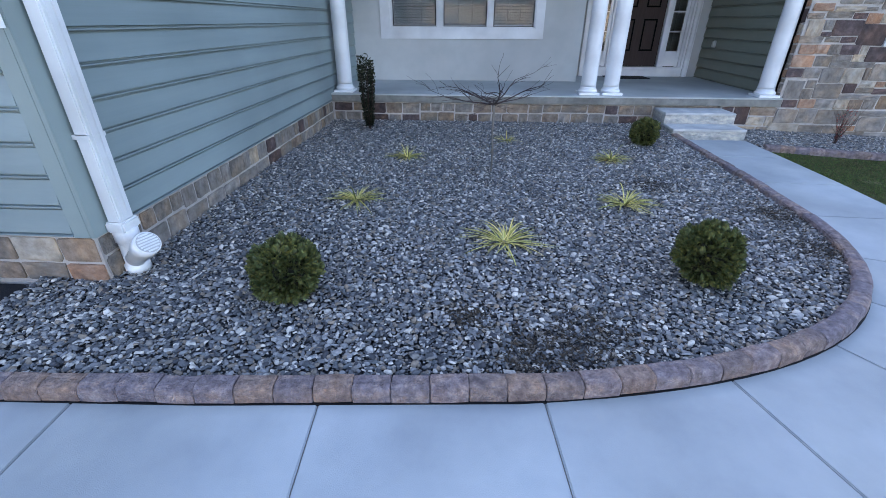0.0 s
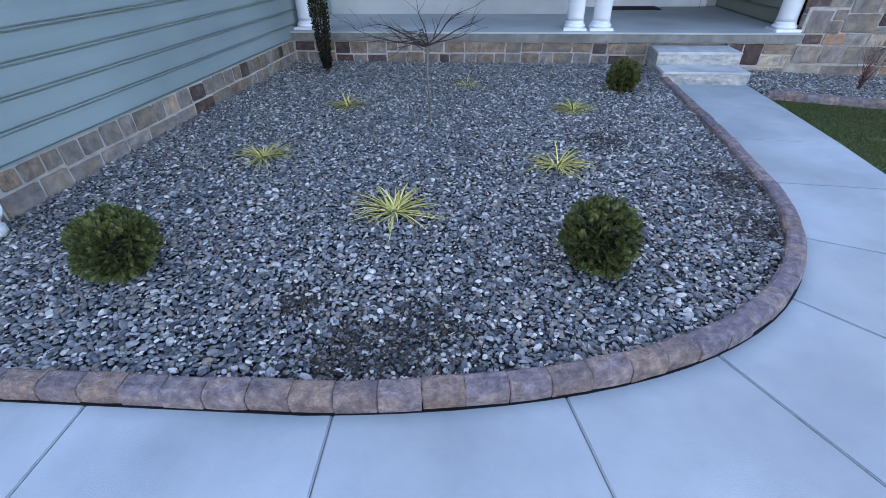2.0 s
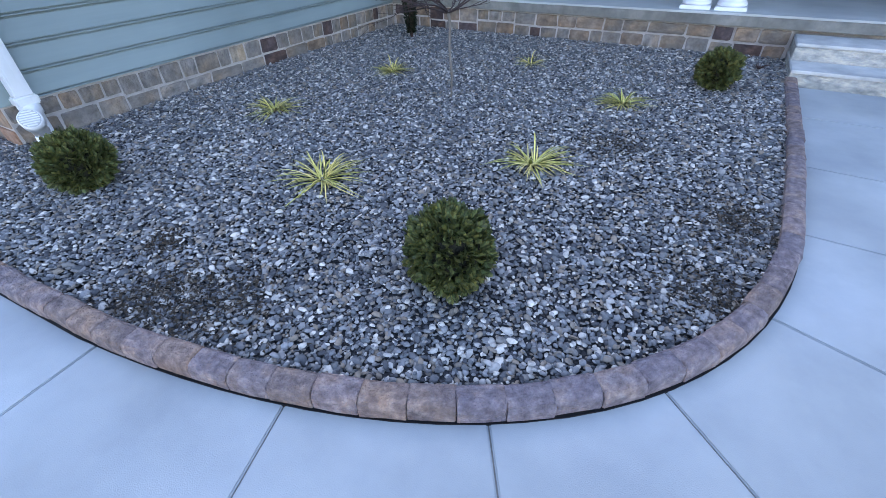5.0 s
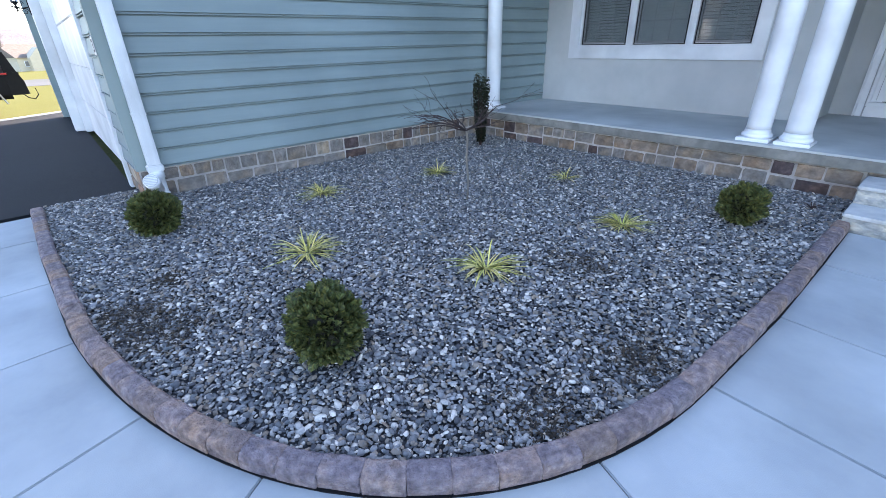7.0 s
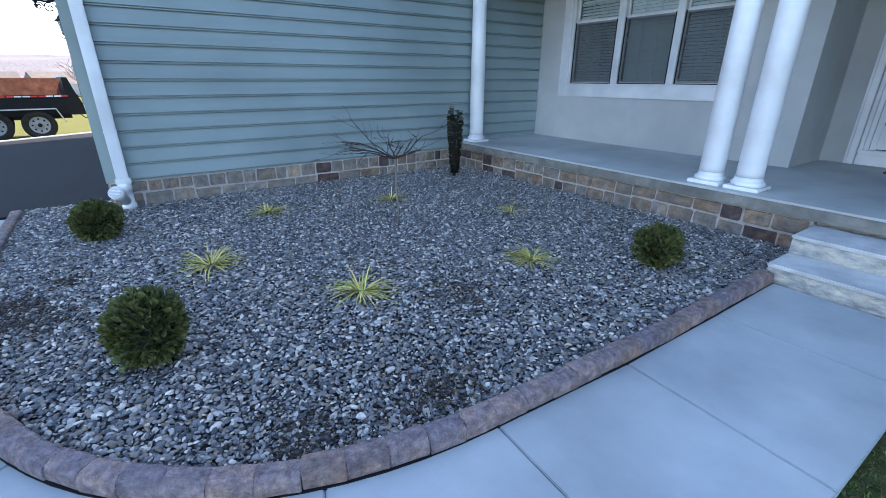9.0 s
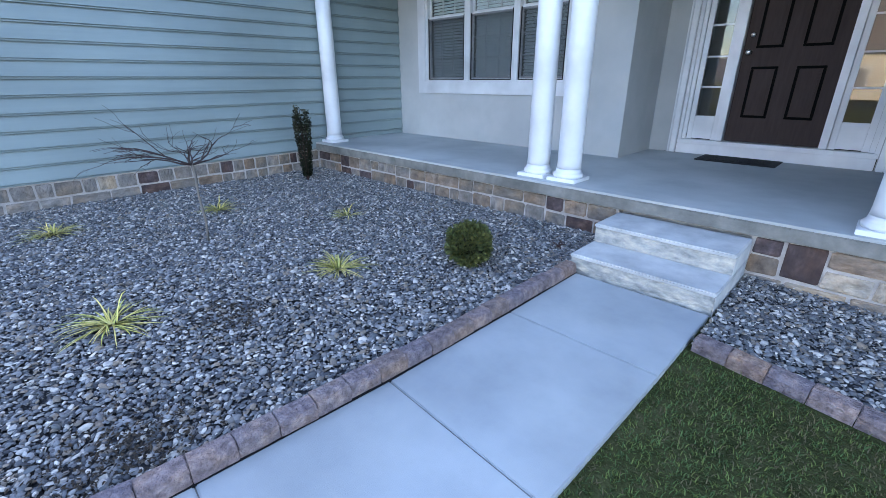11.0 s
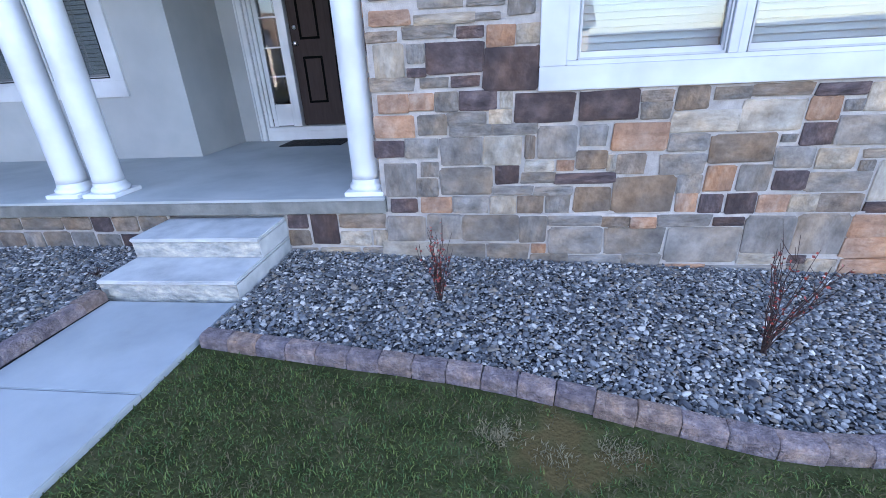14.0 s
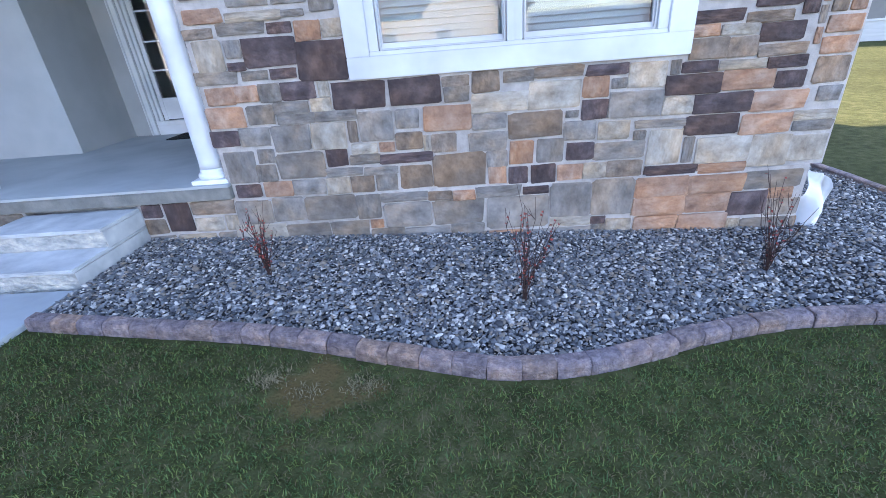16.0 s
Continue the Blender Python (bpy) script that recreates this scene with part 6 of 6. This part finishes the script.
LAID += [(8.77, 9.14, 0.8, 0.99, 4), (6.76, 6.95, 0.84, 0.97, 0), (9.15, 9.33, 0.86, 0.99, 3), (6.96, 7.21, 0.9, 0.98, 0), (9.35, 9.45, 0.91, 0.97, 0), (7.23, 7.38, 0.9, 0.99, 4), (8.18, 8.36, 0.9, 1.0, 0), (9.46, 9.71, 0.9, 1.06, 4), (7.39, 7.77, 0.9, 1.08, 2), (7.8, 8.16, 0.9, 1.08, 2), (10.38, 10.64, 0.96, 1.03, 2), (10.06, 10.37, 0.97, 1.03, 4), (9.82, 10.05, 0.97, 1.04, 2), (8.6, 8.81, 1.0, 1.07, 0), (8.38, 8.57, 0.95, 1.08, 1), (9.74, 9.8, 0.97, 1.06, 0), (8.18, 8.36, 1.0, 1.07, 1), (9.17, 9.45, 1.0, 1.07, 2)]
LAID += [(7.04, 7.28, 0.99, 1.11, 2), (7.3, 7.385, 1.0, 1.1, 4), (8.82, 9.15, 1.01, 1.08, 1), (6.5, 6.7, 0.99, 1.11, 3), (6.88, 7.03, 0.99, 1.11, 0), (6.71, 6.87, 1.0, 1.11, 3), (10.3, 10.61, 1.04, 1.11, 1), (10.1, 10.29, 1.05, 1.17, 1), (9.84, 10.09, 1.05, 1.18, 1), (6.46, 6.75, 1.13, 1.21, 0), (6.79, 6.97, 1.14, 1.2, 0), (6.99, 7.17, 1.14, 1.2, 2), (10.29, 10.57, 1.13, 1.24, 2), (10.03, 10.26, 1.19, 1.25, 4), (9.84, 10.02, 1.19, 1.26, 3), (6.71, 6.83, 1.21, 1.26, 2), (7.2, 7.54, 1.11, 1.36, 2), (10.19, 10.48, 1.25, 1.31, 1)]
LAID += [(9.83, 10.16, 1.27, 1.34, 2), (6.5, 6.69, 1.21, 1.41, 4), (6.83, 7.2, 1.22, 1.4, 2), (6.72, 6.825, 1.29, 1.4, 0), (7.22, 7.39, 1.36, 1.48, 3), (7.4, 7.54, 1.37, 1.48, 4), (6.46, 6.66, 1.42, 1.48, 1), (7.04, 7.2, 1.42, 1.48, 2), (6.7, 7.02, 1.43, 1.5, 0), (6.77, 7.14, 1.5, 1.56, 4), (7.13, 7.3, 1.51, 1.55, 0), (6.5, 6.75, 1.51, 1.59, 3)]
LAID_LOW = []
LAID_LOW += [(10.44, 10.8, -0.25, -0.14, 0), (10.34, 10.43, -0.22, -0.13, 4), (8.73, 9.27, -0.21, -0.12, 0), (9.28, 9.39, -0.19, -0.11, 0), (9.94, 10.32, -0.22, -0.07, 3), (8.44, 8.73, -0.18, -0.11, 3), (9.61, 9.94, -0.18, -0.07, 3), (9.39, 9.58, -0.17, -0.07, 4), (7.53, 7.79, -0.18, -0.03, 0), (7.79, 8.16, -0.16, -0.04, 0), (8.17, 8.43, -0.15, -0.03, 0), (9.27, 9.38, -0.1, -0.04, 2), (8.95, 9.27, -0.1, -0.03, 4), (10.61, 10.85, -0.12, 0.01, 0), (7.21, 7.51, -0.09, 0.05, 0), (6.85, 7.19, -0.07, 0.05, 0), (6.43, 6.84, -0.09, 0.07, 4), (10.32, 10.6, -0.1, 0.09, 2)]
LAID_LOW += [(9.59, 9.98, -0.06, 0.09, 3), (9.99, 10.32, -0.06, 0.09, 3), (7.53, 7.63, -0.02, 0.05, 3), (8.46, 8.93, -0.09, 0.17, 0), (10.6, 10.78, 0.02, 0.1, 3), (7.65, 8.02, -0.02, 0.17, 0), (8.04, 8.43, -0.02, 0.17, 0), (8.95, 9.26, -0.02, 0.24, 0), (9.27, 9.58, -0.03, 0.25, 0), (9.59, 9.99, 0.09, 0.24, 3), (7.44, 7.63, 0.07, 0.26, 0), (9.99, 10.4, 0.1, 0.24, 3), (10.4, 10.81, 0.11, 0.24, 0), (6.48, 6.76, 0.08, 0.27, 0), (7.04, 7.43, 0.08, 0.27, 0), (6.78, 7.03, 0.09, 0.28, 0), (8.2, 8.37, 0.17, 0.24, 3), (8.74, 8.93, 0.18, 0.24, 2)]
LAID_LOW += [(8.01, 8.19, 0.18, 0.25, 1), (8.38, 8.72, 0.18, 0.26, 0), (7.64, 8.0, 0.19, 0.26, 0)]


def clear_cells(stones, u0, u1, z0, z1, seed, cu=0.06, cz=0.062, banned=()):
    """Fills what the laid stones leave free with random ashlar."""
    rg = random.Random(seed)
    nu, nz = round((u1 - u0) / cu), round((z1 - z0) / cz)
    used = np.zeros((nu, nz), bool)
    for a, b, c, d in [r[:4] for r in stones] + list(banned):
        used[max(0, math.floor((a - 0.006 - u0) / cu)):max(0, math.ceil((b + 0.006 - u0) / cu)), max(0, math.floor((c - 0.006 - z0) / cz)):max(0, math.ceil((d + 0.006 - z0) / cz))] = True
    out = []
    for j in range(nz):
        for i in range(nu):
            if used[i, j]:
                continue
            w, h = rg.choice(((4, 2), (5, 3), (3, 2), (3, 1), (5, 2), (2, 1), (4, 3), (4, 2), (4, 1), (3, 2), (2, 2), (3, 3)))
            ww, hh = 0, 1
            while ww < w and i + ww < nu and not used[i + ww, j]:
                ww += 1
            if i + ww < nu and not used[i + ww, j] and (i + ww + 1 >= nu or used[i + ww + 1, j]):
                ww += 1
            while hh < h and j + hh < nz and not used[i:i + ww, j + hh].any():
                hh += 1
            used[i:i + ww, j:j + hh] = True
            out.append((u0 + i * cu + 0.003, u0 + (i + ww) * cu - 0.003, z0 + j * cz + 0.003, z0 + (j + hh) * cz - 0.003, None))
    return out


def grown(stones, g):
    return [(a - g, (WALL_X1 - 0.008 if b > 10.72 and c > 0.27 else b + g), c - g, d + g, STONES[k]) for a, b, c, d, k in stones]


lay(grown(LAID_LOW, 0.009), wall_st, pose(0, -0.012, 0), 15, (), joint=0.012)
lay(clear_cells(LAID_LOW, WALL_X0 + 0.005, WALL_X1 - 0.1, -0.38, 0.265, 9), wall_st, pose(0, -0.012, 0), 17, (0.55, 0.2, 0.05, 0.1, 0.1), joint=0.012)
lay(grown(LAID, 0.009), wall_st, Matrix(), 14, (), joint=0.012)
lay(clear_cells(grown(LAID, 0.0), WALL_X0 + 0.005, WALL_X1 - 0.004, 0.275, EAVE - 0.05, 6, banned=((7.53, 9.85, 1.085, 3.1),)), wall_st, Matrix(), 18, (0.33, 0.24, 0.13, 0.16, 0.14), joint=0.012)
lay(clear_cells((), 0.0, 0.105, PORCH + 0.01, EAVE - 0.06, 3, 0.1, 0.062), ret, pose(WALL_X0 - 0.03, 0.105, 0, 0, 0, -90), 4, (0.3, 0.2, 0.1, 0.3, 0.1))
